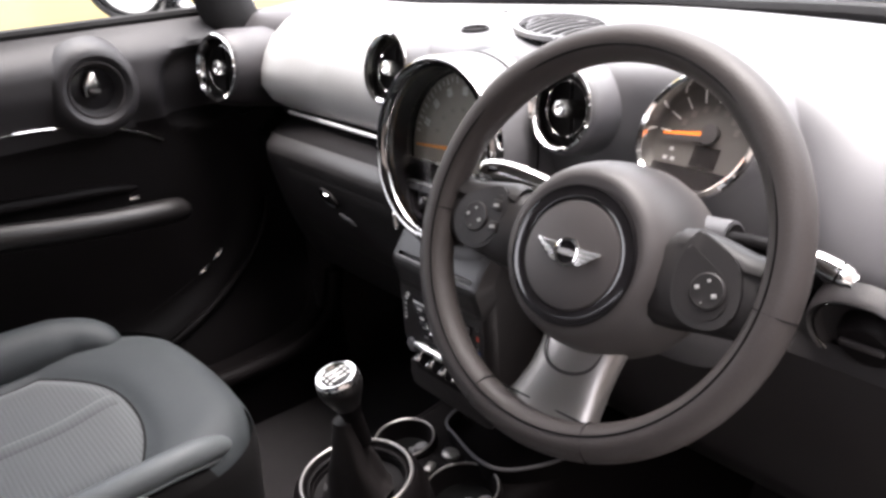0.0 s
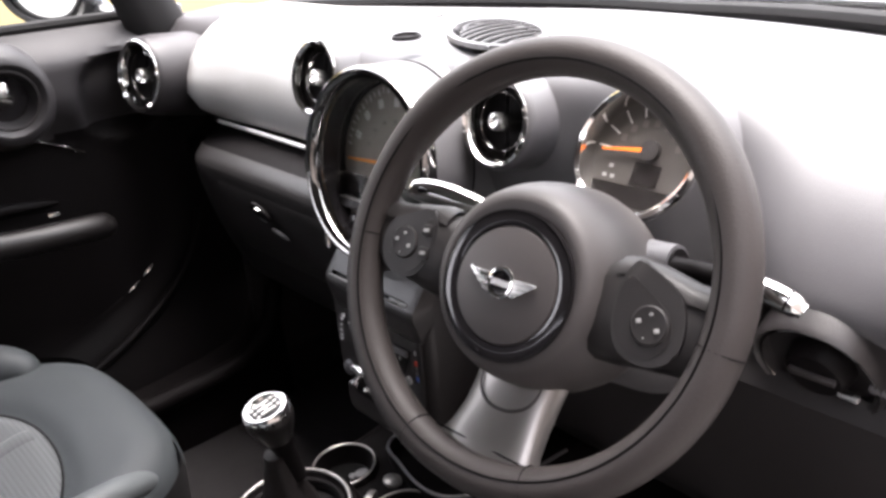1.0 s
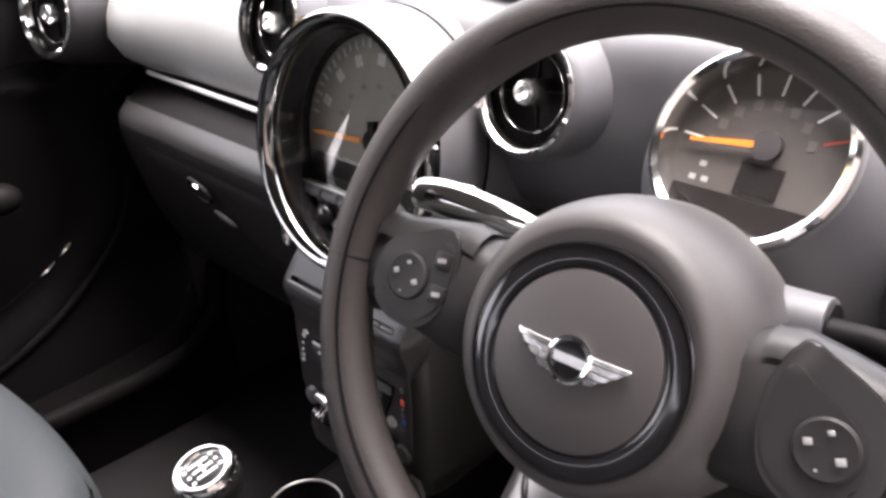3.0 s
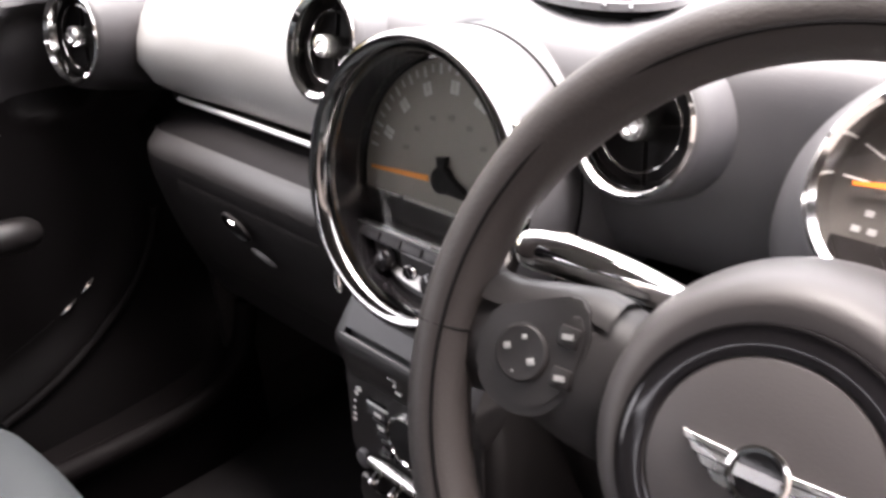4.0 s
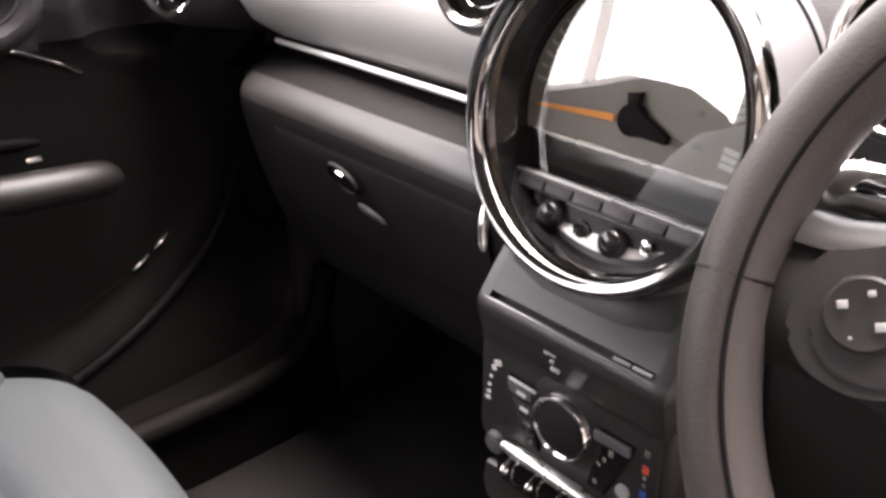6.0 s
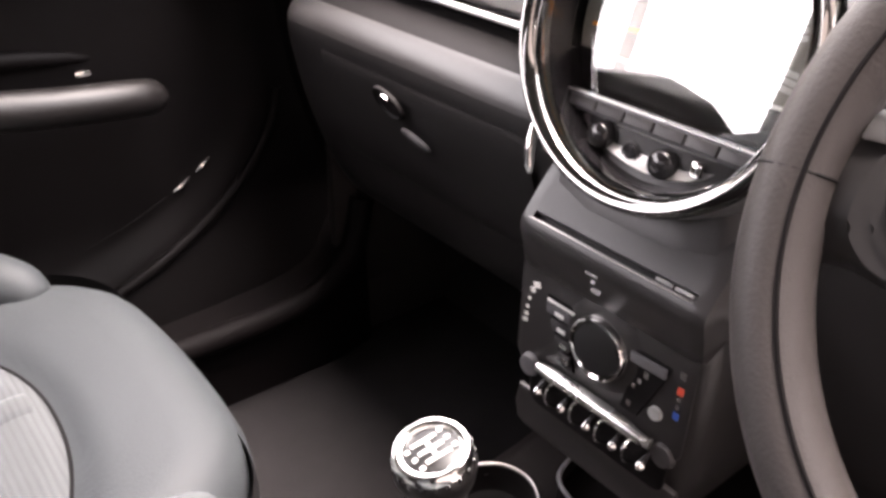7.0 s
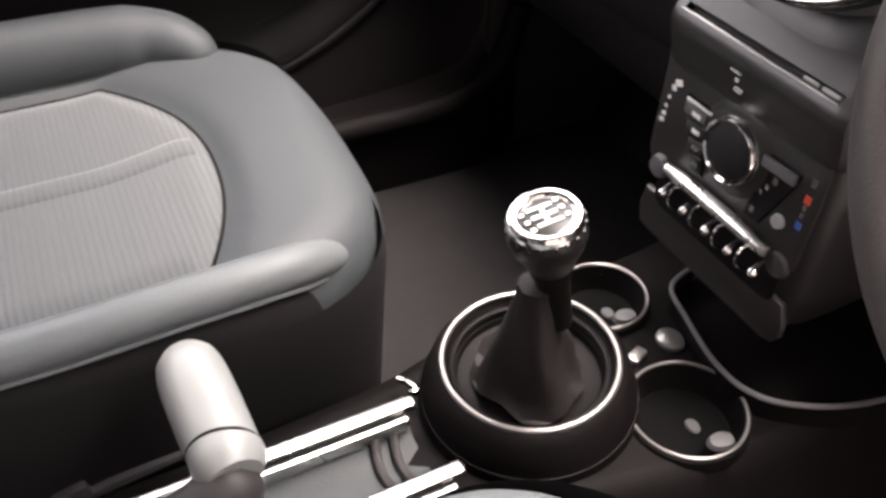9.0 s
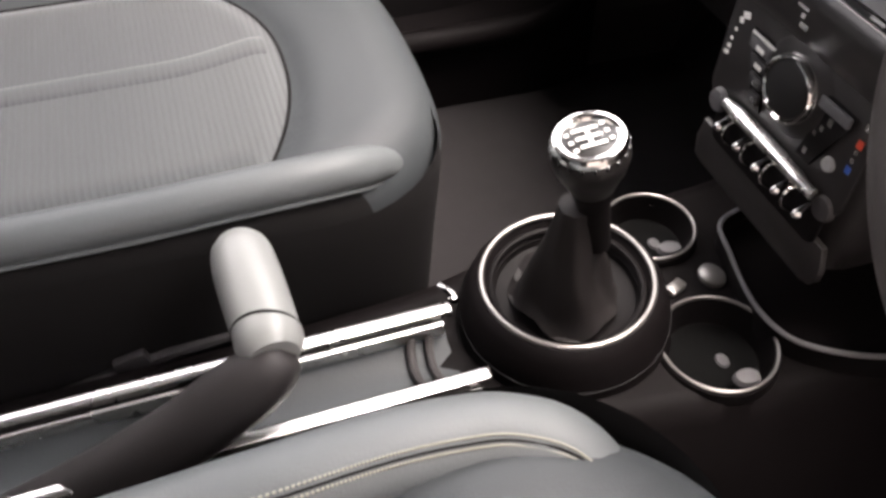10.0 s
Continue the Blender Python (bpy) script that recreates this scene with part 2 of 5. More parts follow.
def oval(a, b, n=48):
    return [(a * math.cos(2 * math.pi * k / n), b * math.sin(2 * math.pi * k / n)) for k in range(n)]


def merged(*bms):
    out = bmesh.new()
    for b in bms:
        me = bpy.data.meshes.new("tmp")
        b.to_mesh(me)
        b.free()
        out.from_mesh(me)
        bpy.data.meshes.remove(me)
    return out


def torus(c_m, R, r, seg=96, ring=16):
    return tube([c_m @ Vector((R * math.cos(2 * math.pi * k / seg), R * math.sin(2 * math.pi * k / seg), 0)) for k in range(seg)], r, ring, closed=True, up=c_m.to_3x3() @ Vector((0, 0, 1)))


def lerp(a, b, t):
    return a + (b - a) * t


def ease(t):
    t = min(max(t, 0.0), 1.0)
    return t * t * (3 - 2 * t)


# ---- outside: ground, cream wall, hedge ----
bm = bmesh.new()
bmesh.ops.create_grid(bm, x_segments=24, y_segments=24, size=200)
setting("ground", bm, ASPHALT, "grey asphalt yard stretching to the horizon", "ground")

setting("backdrop", box(0.3, 20, 2.6, pose(-7.0, 7.5, 1.3), 0.02), CREAM, "cream rendered boundary wall across the yard", "wall")

# unseen wall, added to cut sky light and bounce warm fill from the right
setting("light_cut_wall", box(0.25, 9, 2.9, pose(2.6, -1.5, 1.45), 0.02), DARKWALL, "unseen brownish wall added to cut light from the open side", "wall")


def hedge():
    """A clipped hedge of many small leaf clumps, ahead of the car."""
    rnd = random.Random(4)
    verts, faces = [], []
    for _ in range(5200):
        x, y = rnd.uniform(-9, 12), 9 + rnd.uniform(-0.6, 0.6)
        z = rnd.uniform(0.05, 1.45 + 0.22 * math.sin(x * 1.7) + 0.12 * math.sin(x * 5.1))
        s = rnd.uniform(0.05, 0.13)
        q = Euler((rnd.uniform(0, 6.3), rnd.uniform(0, 6.3), rnd.uniform(0, 6.3))).to_matrix()
        k = len(verts)
        verts += [Vector((x, y, z)) + q @ Vector(v) * s for v in ((-1, 0, 0), (0, -0.5, 0.15), (1, 0, 0), (0, 0.5, 0.15))]
        faces.append((k, k + 1, k + 2, k + 3))
    me = bpy.data.meshes.new("hedge")
    me.from_pydata(verts, [], faces)
    me.materials.append(LEAF)
    return tagged(new("hedge", me), "low dusty green hedge beyond the yard", "hedge", kind="stuff")


hedge()

# a slim post outside, which the speedometer glass mirrors
post = thing("lamp_post", (-3.6, -4.75, 0), "slim grey-green lamp post standing in the yard", "lamp post")
part("shaft", lathe([(0, 0.09), (0.5, 0.07), (0.52, 0.055), (4.2, 0.04), (4.22, 0)], Matrix.Translation((-3.6, -4.75, 0)), 16), SILVER, post)

# ---- shell of the car ----
FLOOR_Z = 0.27
setting("floor", merged(
    box(1.42, 1.95, 0.03, pose(0, -0.62, FLOOR_Z - 0.015)),
    loft([[Vector((x, 0.33, 0.27)), Vector((x, 0.5, 0.42)), Vector((x, 0.56, 0.75))] for x in (-0.71, 0.71)])),
    CARPET, "dark grey carpeted car floor and footwell", "carpet")
setting("ceiling", loft([[Vector((x, y, 1.5 - 0.05 * (x / 0.66) ** 2  - 0.03 * ease((-1.2 - y) / 0.6))) for x in np.linspace(-0.69, 0.69, 13)] for y in np.linspace(-0.098, -1.72, 14)]),
        HEADLINER, "dark grey fabric headliner of the car", "headliner")


def roof_panel():
    return setting("roof", loft([[Vector((x, y, 1.525 - 0.05 * (x / 0.66) ** 2  - 0.03 * ease((-1.2 - y) / 0.6))) for x in np.linspace(-0.73, 0.73, 13)] for y in np.linspace(-0.068, -1.78, 14)]),
                   BODYPAINT, "dark painted steel roof skin", "car roof")


roof_panel()


def pillar(name, a, b, w, label):
    bm = tube([a, Vector(a).lerp(Vector(b), 0.5) + Vector((0, 0, 0.015)), b], [w * 1.25, w, w], 10, flat=0.55, up=(1, 0, 0))
    return setting(name, bm, RUBBER, label, "pillar")


# unseen rear side panel; its rising top edge is drawn for the dial's reflection
REAR_SIDE = [(-0.665, 0.245), (-0.665, 1.0), (-0.80, 1.008), (-0.95, 1.036), (-1.10, 1.064), (-1.30, 1.082), (-1.50, 1.085), (-1.685, 1.08), (-1.685, 0.245)]
for side, word in ((-1, "left"), (1, "right")):
    pillar("pillar_front_" + word, (0.74 * side, 0.10, 0.98), (0.67 * side, -0.11, 1.45), 0.045, "dark plastic windscreen pillar trim")
    back, wide = (-0.635, 0.030) if side < 0 else (-0.76, 0.055)
    pillar("pillar_middle_" + word, (0.735 * side, back, 0.3), (0.685 * side, back, 1.45), wide, "dark plastic door pillar trim")
    pillar("pillar_rear_" + word, (0.72 * side, -1.62, 0.9), (0.67 * side, -1.60, 1.44), 0.06, "dark plastic rear pillar trim")
    # left one sets the dial's reflection, full-height right one is added to block light
    setting("wall_rear_" + word, prism(REAR_SIDE, 0.04, Matrix.Translation((-0.76, 0, 0)) @ Matrix(((0, 0, 1, 0), (1, 0, 0, 0), (0, 1, 0, 0), (0, 0, 0, 1)))) if side < 0 else box(0.04, 0.9, 1.18, pose(0.72, -1.24, 0.84), 0.01), PLASTIC, "unseen dark rear side panel, sized to shape the light", "side panel")
    setting("sill_" + word, box(0.10, 1.2, 0.12, pose(0.70 * side, -0.25, 0.31), 0.02), PLASTIC, "black plastic door sill", "door sill")
for side, word in ((-1, "left"), (1, "right")):
    setting("kick_panel_" + word, box(0.02, 0.52, 0.66, pose(0.665 * side, 0.38, 0.59), 0.004), PLASTIC, "dark footwell side panel", "side panel")
    setting("dash_end_" + word, box(0.012, 0.62, 0.14, pose(0.718 * side, 0.36, 0.935), 0.003), BLACK, "dark end cover of the dashboard", "side panel")
# unseen, carried up over the rear window to keep light out
setting("wall_rear", box(1.40, 0.05, 1.16, pose(0, -1.70, 0.83), 0.01), PLASTIC, "unseen dark panel closing the tail against rear light", "tailgate")
setting("bulkhead", box(1.44, 0.03, 0.75, pose(0, 0.62, 0.65), 0.01), PLASTIC, "dark bulkhead behind the dashboard", "bulkhead")


# ---- windscreen and scuttle ----
def windscreen():
    rows = []
    for k in range(9):
        t = k / 8
        rows.append([Vector((x * lerp(1.0, 0.86, t), lerp(0.60 - 0.30 * abs(x / 0.70) ** 2.2, -0.080, t), lerp(1.01 + 0.015 * abs(x / 0.7), 1.478, t) + 0.02 * math.sin(math.pi * t))) for x in np.linspace(-0.70, 0.70, 17)])
    ob = setting("window_1", loft(rows), GLASS, "clear curved windscreen above the dashboard", "windscreen")
    ob.visible_shadow = False
    edge = tube([Vector((x, 0.595 - 0.30 * abs(x / 0.70) ** 2.2, 1.018 + 0.015 * abs(x / 0.7))) for x in np.linspace(-0.69, 0.69, 25)], 0.014, 8)
    part("seal", edge, RUBBER, ob, "black rubber windscreen seal")


windscreen()

wiper = thing("windscreen_wiper", (0.1, 0.72, 1.0), "black windscreen wiper parked at the base of the glass", "wiper")
part("arm", tube([(-0.35, 0.75, 0.985), (0.0, 0.735, 1.012), (0.28, 0.70, 1.018)], [0.011, 0.008, 0.006], 8), RUBBER, wiper)
part("blade", tube([(-0.2, 0.70, 1.0), (0.15, 0.685, 1.012), (0.45, 0.62, 1.012)], 0.007, 6), RUBBER, wiper)
setting("scuttle", loft([[Vector((x, y if y > 0.61 else 0.60 - 0.30 * min(1, abs(x / 0.70)) ** 2.2, z - (0.05 * (x / 0.75) ** 2 if y > 0.61 else -0.012 * abs(x)))) for x in np.linspace(-0.80, 0.80, 25)] for y, z in ((0.60, 1.000), (0.70, 0.985), (0.80, 0.985), (0.86, 1.0), (1.3, 0.97), (1.75, 0.86), (1.85, 0.7), (1.87, 0.3))]),
        BODYPAINT, "dark painted bonnet and scuttle ahead of the windscreen", "bonnet")


# ---- passenger door ----
def door_oval(a, b, n=72, cy=-0.37, cz=0.712):
    return [(cy + a * math.cos(2 * math.pi * k / n), cz + b * math.sin(2 * math.pi * k / n)) for k in range(n)]


def door_x(y, z):
    """Inner face of the door: a soft roll at the belt, leaning in towards the sill."""
    roll = 0.035 * ease((z - 0.86) / 0.10) - 0.05 * ease((z - 1.0) / 0.07)
    low = 0.05 * ease((0.55 - z) / 0.2)
    e = ((y + 0.37) / 0.44) ** 2 + ((z - 0.712) / 0.268) ** 2
    dish = -0.014 * ease((1.0 - e) / 0.30)
    hollow = 0.045 * ease((1.35 - ((y + 0.02) / 0.085) ** 2 - ((z - 0.935) / 0.070) ** 2) / 0.9) * ease((y + 0.115) / 0.05)
    return -0.735 + roll + low + dish - hollow


def passenger_door():
    ob = new("door_1")
    ob.location = (-0.74, -0.3, 0.36)
    tagged(ob, "closed front passenger door with dark grey plastic inner panel", "car door", kind="structure")
    bpy.context.view_layer.update()
    ys, zs = np.linspace(-0.61, 0.16, 78), np.linspace(0.36, 1.075, 80)
    top = lambda y: 1.062 - 0.03 * (y + 0.3)
    bm = loft([[Vector((door_x(y, 0.36 + (z - 0.36) * (top(y) - 0.36) / 0.715), y, 0.36 + (z - 0.36) * (top(y) - 0.36) / 0.715)) for z in zs] for y in ys])
    bmesh.ops.delete(bm, geom=[f for f in bm.faces if math.hypot(f.calc_center_median().y + 0.203, f.calc_center_median().z - 0.967) < 0.060], context="FACES")
    # two tones of the panel: shade low on the door is put into the black
    upper = bm.copy()
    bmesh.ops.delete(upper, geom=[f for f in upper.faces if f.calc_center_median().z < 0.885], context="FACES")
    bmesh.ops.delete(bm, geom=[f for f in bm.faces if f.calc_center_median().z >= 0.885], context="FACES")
    part("panel", bm, BLACK, ob, "black grained plastic lower panel, its tone deepened for shade")
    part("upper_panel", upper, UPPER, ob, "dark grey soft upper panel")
    part("outer_skin", merged(box(0.02, 0.78, 0.72, pose(-0.80, -0.23, 0.70), 0.008), box(0.06, 0.78, 0.02, pose(-0.77, -0.23, 0.37))), BODYPAINT, ob, "dark painted steel")
    # belt seal and upper pad
    part("belt_seal", tube([(-0.762, y, top(y) + 0.006) for y in np.linspace(-0.61, 0.13, 20)], 0.010, 8), RUBBER, ob, "black rubber window seal")
    # arcs round the door pocket
    pt = lambda y, z, d: Vector((door_x(y, z) + d, y, z))
    arc = [pt(y, z, 0.004) for y, z in door_oval(0.356, 0.209)]
    part("chrome_arc", tube([p for p in arc if p.z > 0.84 and p.y > -0.6][::-1], 0.0022, 8), CHROME, ob, "thin bright arc over the door pocket")
    # inlay drawn as its glints: two chrome lengths, with the unlit tail in black
    low = [p for p in (pt(y, z, 0.004) for y, z in door_oval(0.398, 0.209, 360)) if 0.562 < p.z < 0.606 and p.y > -0.28]
    tail = [p for p in (pt(y, z, 0.004) for y, z in door_oval(0.398, 0.209, 360)) if 0.518 < p.z < 0.560 and p.y > -0.28]
    half = len(low) // 2
    part("pull_tail_unlit", tube(tail, [0.0006 + 0.0010 * k / (len(tail) - 1) for k in range(len(tail))], 8), BLACK, ob)
    for seg in (low[:half], low[half + 1:]):
        fine = smooth_path(seg, 4)
        part("pull_glint", tube(fine, [0.001 + 0.0028 * math.sin(math.pi * k / (len(fine) - 1)) for k in range(len(fine))], 8), CHROME, ob, "chrome inlay, cut to the lengths that glint")
    lip = [pt(y, z, 0.003) for y, z in door_oval(0.452, 0.277)]
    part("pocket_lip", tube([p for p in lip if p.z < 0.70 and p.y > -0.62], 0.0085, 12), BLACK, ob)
    # grab bar
    bar = smooth_path([(-0.70, -0.105, 0.722), (-0.672, -0.135, 0.735), (-0.660, -0.25, 0.75), (-0.664, -0.42, 0.775), (-0.69, -0.55, 0.795), (-0.725, -0.595, 0.80)], 6)
    part("armrest", tube(bar, [0.012 + 0.012 * ease(k / 5) for k in range(len(bar))], 16, flat=0.95), LIDBLACK, ob, "dark grey padded grab bar")
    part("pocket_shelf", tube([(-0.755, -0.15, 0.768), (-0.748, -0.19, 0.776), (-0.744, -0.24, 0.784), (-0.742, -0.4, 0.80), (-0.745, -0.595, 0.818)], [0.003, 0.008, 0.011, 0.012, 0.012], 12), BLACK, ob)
    part("switch", box(0.012, 0.02, 0.008, pose(-0.690, -0.19, 0.772, 0, 0, 0), 0.003), CHROME, ob, "small chrome switch")
    # round handle bowl
    m = Matrix.Translation((-0.70, -0.203, 0.967)) @ Matrix.Rotation(radians(90), 4, "Y") @ Matrix.Rotation(radians(90), 4, "Z")
    bowl = part("handle_bowl", lathe([(-0.034, 0.086), (-0.016, 0.080), (0.000, 0.071), (0.008, 0.063), (0.009, 0.057), (0.004, 0.050), (-0.004, 0.046), (-0.022, 0.036), (-0.026, 0.0)], m, 48), UPPER, ob, "round grey bowl")
    part("bowl_ring", torus(m @ Matrix.Translation((0, 0, 0.0)), 0.0455, 0.0024, 64, 8), PLASTIC, bowl)
    part("bowl_floor", lathe([(-0.0215, 0.0365), (-0.021, 0.0)], m, 40), GLOSS, bowl)
    lever = merged(prism([(-0.016, -0.010), (0.010, -0.010), (0.014, 0.0), (0.008, 0.026), (-0.002, 0.030), (-0.016, 0.010)], 0.012, m @ pose(-0.004, 0, -0.018, 0, 16, 0), 0.003))
    part("handle_lever", lever, CHROME, bowl, "chrome pull lever")
    # side window
    pane = part("pane", loft([[Vector((lerp(-0.765, -0.695, t), y, lerp(1.04, 1.45, t))) for t in np.linspace(0, 1, 6)] for y in np.linspace(-0.61, 0.08, 10)]), GLASS, ob, "clear side window")
    pane.visible_shadow = False


passenger_door()

# wing mirror outside the passenger window
mirror = thing("wing_mirror", (-0.93, -0.02, 0.98), "dark painted wing mirror outside the passenger window", "wing mirror")
mm = Matrix.Translation((-0.925, -0.035, 1.115)) @ Matrix.Rotation(radians(28), 4, "Z") @ Matrix.Rotation(radians(90), 4, "X")
part("housing", merged(lathe([(0.012, 0.094), (0.014, 0.1), (0.004, 0.104), (-0.05, 0.095), (-0.09, 0.06), (-0.1, 0.0)], mm, 40, squash=0.72),
                       tube([(-0.90, 0.03, 1.06), (-0.86, 0.06, 1.03), (-0.77, 0.08, 1.02)], [0.03, 0.025, 0.03], 12)), BODYPAINT, mirror, "dark gloss housing")
part("mirror_glass", lathe([(0.006, 0.0), (0.007, 0.085), (0.005, 0.09)], mm, 40, squash=0.72), MIRROR, mirror, "silvered glass")
part("mirror_rim", torus(mm @ Matrix.Diagonal((1, 0.72, 1, 1)) @ Matrix.Translation((0, 0, 0.011)), 0.094, 0.006, 64, 10), RUBBER, mirror, "black rim")

# sill trim that curves up into the footwell side
setting("trim", merged(
    tube(smooth_path([(-0.645, -0.6, 0.385), (-0.635, -0.3, 0.385), (-0.622, -0.12, 0.388), (-0.618, 0.0, 0.390), (-0.622, 0.075, 0.402), (-0.63, 0.13, 0.445), (-0.64, 0.16, 0.52)], 6), 0.019, 14),
    loft([[p + Vector((0, 0, 0.004)), p + Vector((-0.10, 0, 0.01))] for p in smooth_path([(-0.645, -0.6, 0.385), (-0.62, 0.0, 0.390), (-0.63, 0.13, 0.445), (-0.64, 0.16, 0.52), (-0.64, 0.2, 0.7)], 6)]),
    loft([[p, Vector((p.x + 0.01, p.y, FLOOR_Z))] for p in smooth_path([(-0.645, -0.6, 0.385), (-0.62, 0.0, 0.390), (-0.63, 0.13, 0.445), (-0.64, 0.16, 0.52)], 6)])),
    CONSOLE, "black plastic sill trim curving up into the footwell", "sill trim")


# ---- dashboard ----
def dash_section(x):
    """Front profile of the dashboard body at x, from the windscreen down to its underside."""
    bow = 0.10 * abs(x / 0.7) ** 2.4
    k = ease((abs(x) - 0.60) / 0.10)
    back = 0.60 - 0.30 * abs(x / 0.70) ** 2.2
    lift = 0.006 * math.exp(-(x / 0.16) ** 2)
    pts = [(back, 1.008), (lerp(back, 0.2, 0.5), 1.040 + lift), (0.22, 1.052 + lift), (0.165, 1.048 + lift), (0.13, 1.03), (0.112, 1.0), (0.105, 0.955), (0.108, 0.91), (0.112, 0.885),
           (0.105, 0.870), (0.078, 0.867), (0.050, 0.861), (0.030, 0.849), (0.019, 0.829), (0.022, 0.79), (0.045, 0.70), (0.085, 0.61), (0.13, 0.565), (0.22, 0.54), (0.40, 0.54)]
    full = {2: (0.16, 1.056 + lift), 3: (0.10, 1.053), 4: (0.062, 1.036), 5: (0.042, 1.0), 6: (0.036, 0.955), 7: (0.046, 0.915), 8: (0.070, 0.888)}
    f = ease((x + 0.24) / 0.08)
    round_right = {2: (0.16, 1.052), 3: (0.10, 1.038), 4: (0.055, 1.014), 5: (0.020, 0.983), 6: (-0.004, 0.945), 7: (-0.008, 0.912), 8: (0.03, 0.888)}
    g = ease((x - 0.38) / 0.10)
    full = {n: (lerp(full[n][0], round_right[n][0], g), lerp(full[n][1], round_right[n][1], g)) for n in full}
    pts = [(lerp(p[0], full[n][0], f), lerp(p[1], full[n][1], f)) if n in full else p for n, p in enumerate(pts)]
    sunk = 0.032 * math.exp(-((x - 0.262) / 0.085) ** 2)
    pts = [(y + sunk * {4: 0.35, 5: 0.8, 6: 1.0, 7: 1.0, 8: 0.7}.get(n, 0.0), z) for n, (y, z) in enumerate(pts)]
    turn = 0.060 * ease((-x - 0.555) / 0.11)
    out = []
    for n, (y, z) in enumerate(pts):
        if x < 0 and 9 <= n <= 17:
            w = (0.3, 0.6, 0.9, 1.0, 1.0, 1.0, 0.9, 0.7, 0.4)[n - 9]
            out.append(Vector((x, y + turn * w, z - 0.25 * turn * (n in (10, 11, 12)))))
        else:
            out.append(Vector((x, y - 0.04 * k * (y < 0.2), z)))
    return out


def spline_rows(points, steps=4):
    return smooth_path(points, steps)


dashboard = thing("dashboard", (0, 0.2, 0.54), "dark grey padded car dashboard with round chrome vents", "dashboard")
body_bm = loft([spline_rows(dash_section(x), 6)[:55] for x in np.linspace(-0.712, 0.712, 143)])
GM = pose(0.030, 0.152, 1.0630, 2, 0, -27)
inv = GM.inverted()


def in_grille(f):
    q = inv @ f.calc_center_median()
    return abs(q.z) < 0.03 and (q.x / 0.094) ** 2 + (q.y / 0.047) ** 2 < 1


bmesh.ops.delete(body_bm, geom=[f for f in body_bm.faces if in_grille(f)], context="FACES")
# outer end is split off in a darker tone that stands in for shade
end_bm = body_bm.copy()
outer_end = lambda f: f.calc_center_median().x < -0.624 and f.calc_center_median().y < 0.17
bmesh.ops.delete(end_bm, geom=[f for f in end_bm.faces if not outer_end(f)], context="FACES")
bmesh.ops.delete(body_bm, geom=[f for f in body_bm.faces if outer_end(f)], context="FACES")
part("shaded_end", end_bm, UPPER, dashboard, "end of the dash, darkened for the shade round the outer vent", sharp=60)
part("body", body_bm, PAD, dashboard, "soft dark grey moulded top and face", sharp=60)
# lit and shaded tones of one plastic: pale roll, dark shelf, body and end
part("roll", loft([spline_rows(dash_section(x), 6)[69:79] for x in np.linspace(-0.662, 0.712, 100)]), ROLL, dashboard, "soft rolled edge, paler where it catches light", sharp=60)
part("shelf", loft([spline_rows(dash_section(x), 6)[54:70] for x in np.linspace(-0.662, 0.712, 100)]), BLACK, dashboard, "recessed shelf, black for the shade under the trim", sharp=60)
part("lower_body", merged(loft([spline_rows(dash_section(x), 6)[78:] for x in np.linspace(-0.662, 0.712, 100)])), LIDBLACK, dashboard, "dark grained lower dash, deepened for shade", sharp=60)
part("lower_end", loft([spline_rows(dash_section(x), 6)[54:] for x in np.linspace(-0.712, -0.662, 8)]), BLACK, dashboard, "outer end of the lower dash, blackened for shade", sharp=60)


def trim_panel():
    """The silver-grey panel ahead of the passenger, with a rounded outer end."""
    rows = []
    for k in range(49):
        t = (k / 48) ** 1.5
        x = lerp(-0.614, -0.17, t)
        s = math.sqrt(max(0.0, 1 - (1 - min(1, t / 0.13)) ** 2.4))
        prof = [(0.118, 0.884), (0.098, 0.884), (0.086, 0.892), (0.080, 0.912), (0.079, 0.940), (0.085, 0.968), (0.098, 0.998), (0.120, 1.026), (0.150, 1.046), (0.19, 1.056), (0.25, 1.056), (0.26, 1.045)]
        cz = 0.955
        ahead = 0.045 * ease((-x - 0.44) / 0.14)
        rows.append([Vector((x, (lerp(0.14, y, s) if y < 0.14 else y) - (ahead * ease((z - 0.878) / 0.055) if y < 0.2 else 0), cz + (z - cz) * (0.03 + 0.97 * s) if y < 0.19 else z)) for y, z in prof])
    return loft(rows)


part("trim_panel", trim_panel(), TRIM, dashboard, "satin silver-grey trim panel", sharp=70)
part("chrome_strip", tube([Vector((x, 0.083 - 0.006 * t, 0.8825)) for x, t in ((lerp(-0.578, -0.15, k / 20), k / 20) for k in range(21))], 0.0034, 12), STRIP, dashboard, "thin chrome strip, its sheen put into a pale satin colour")
# black bar painted in as the shade below the strip
part("shadow_gap", box(0.46, 0.03, 0.010, pose(-0.375, 0.112, 0.872), 0.002), BLACK, dashboard, "black bar for the shade under the strip")
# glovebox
glove = part("glovebox_lid", loft([[Vector((x, y - 0.003, z)) for y, z in ((0.0205, 0.812), (0.0195, 0.806), (0.022, 0.785), (0.0335, 0.735), (0.048, 0.69), (0.056, 0.68))] for x in np.linspace(-0.490, -0.15, 12)]), LIDBLACK, dashboard, "dark grained glovebox lid, deepened for shade")
gm = frame_at((-0.352, 0.012, 0.790), -14)
part("latch_bowl", lathe([(0.0, 0.026), (0.0035, 0.0245), (0.0042, 0.0225), (0.0015, 0.0205), (0.0005, 0.0)], gm @ pose(0, 0, 0, 0, 0, -20), 36, squash=0.55), BLACK, glove, "dark oval latch")
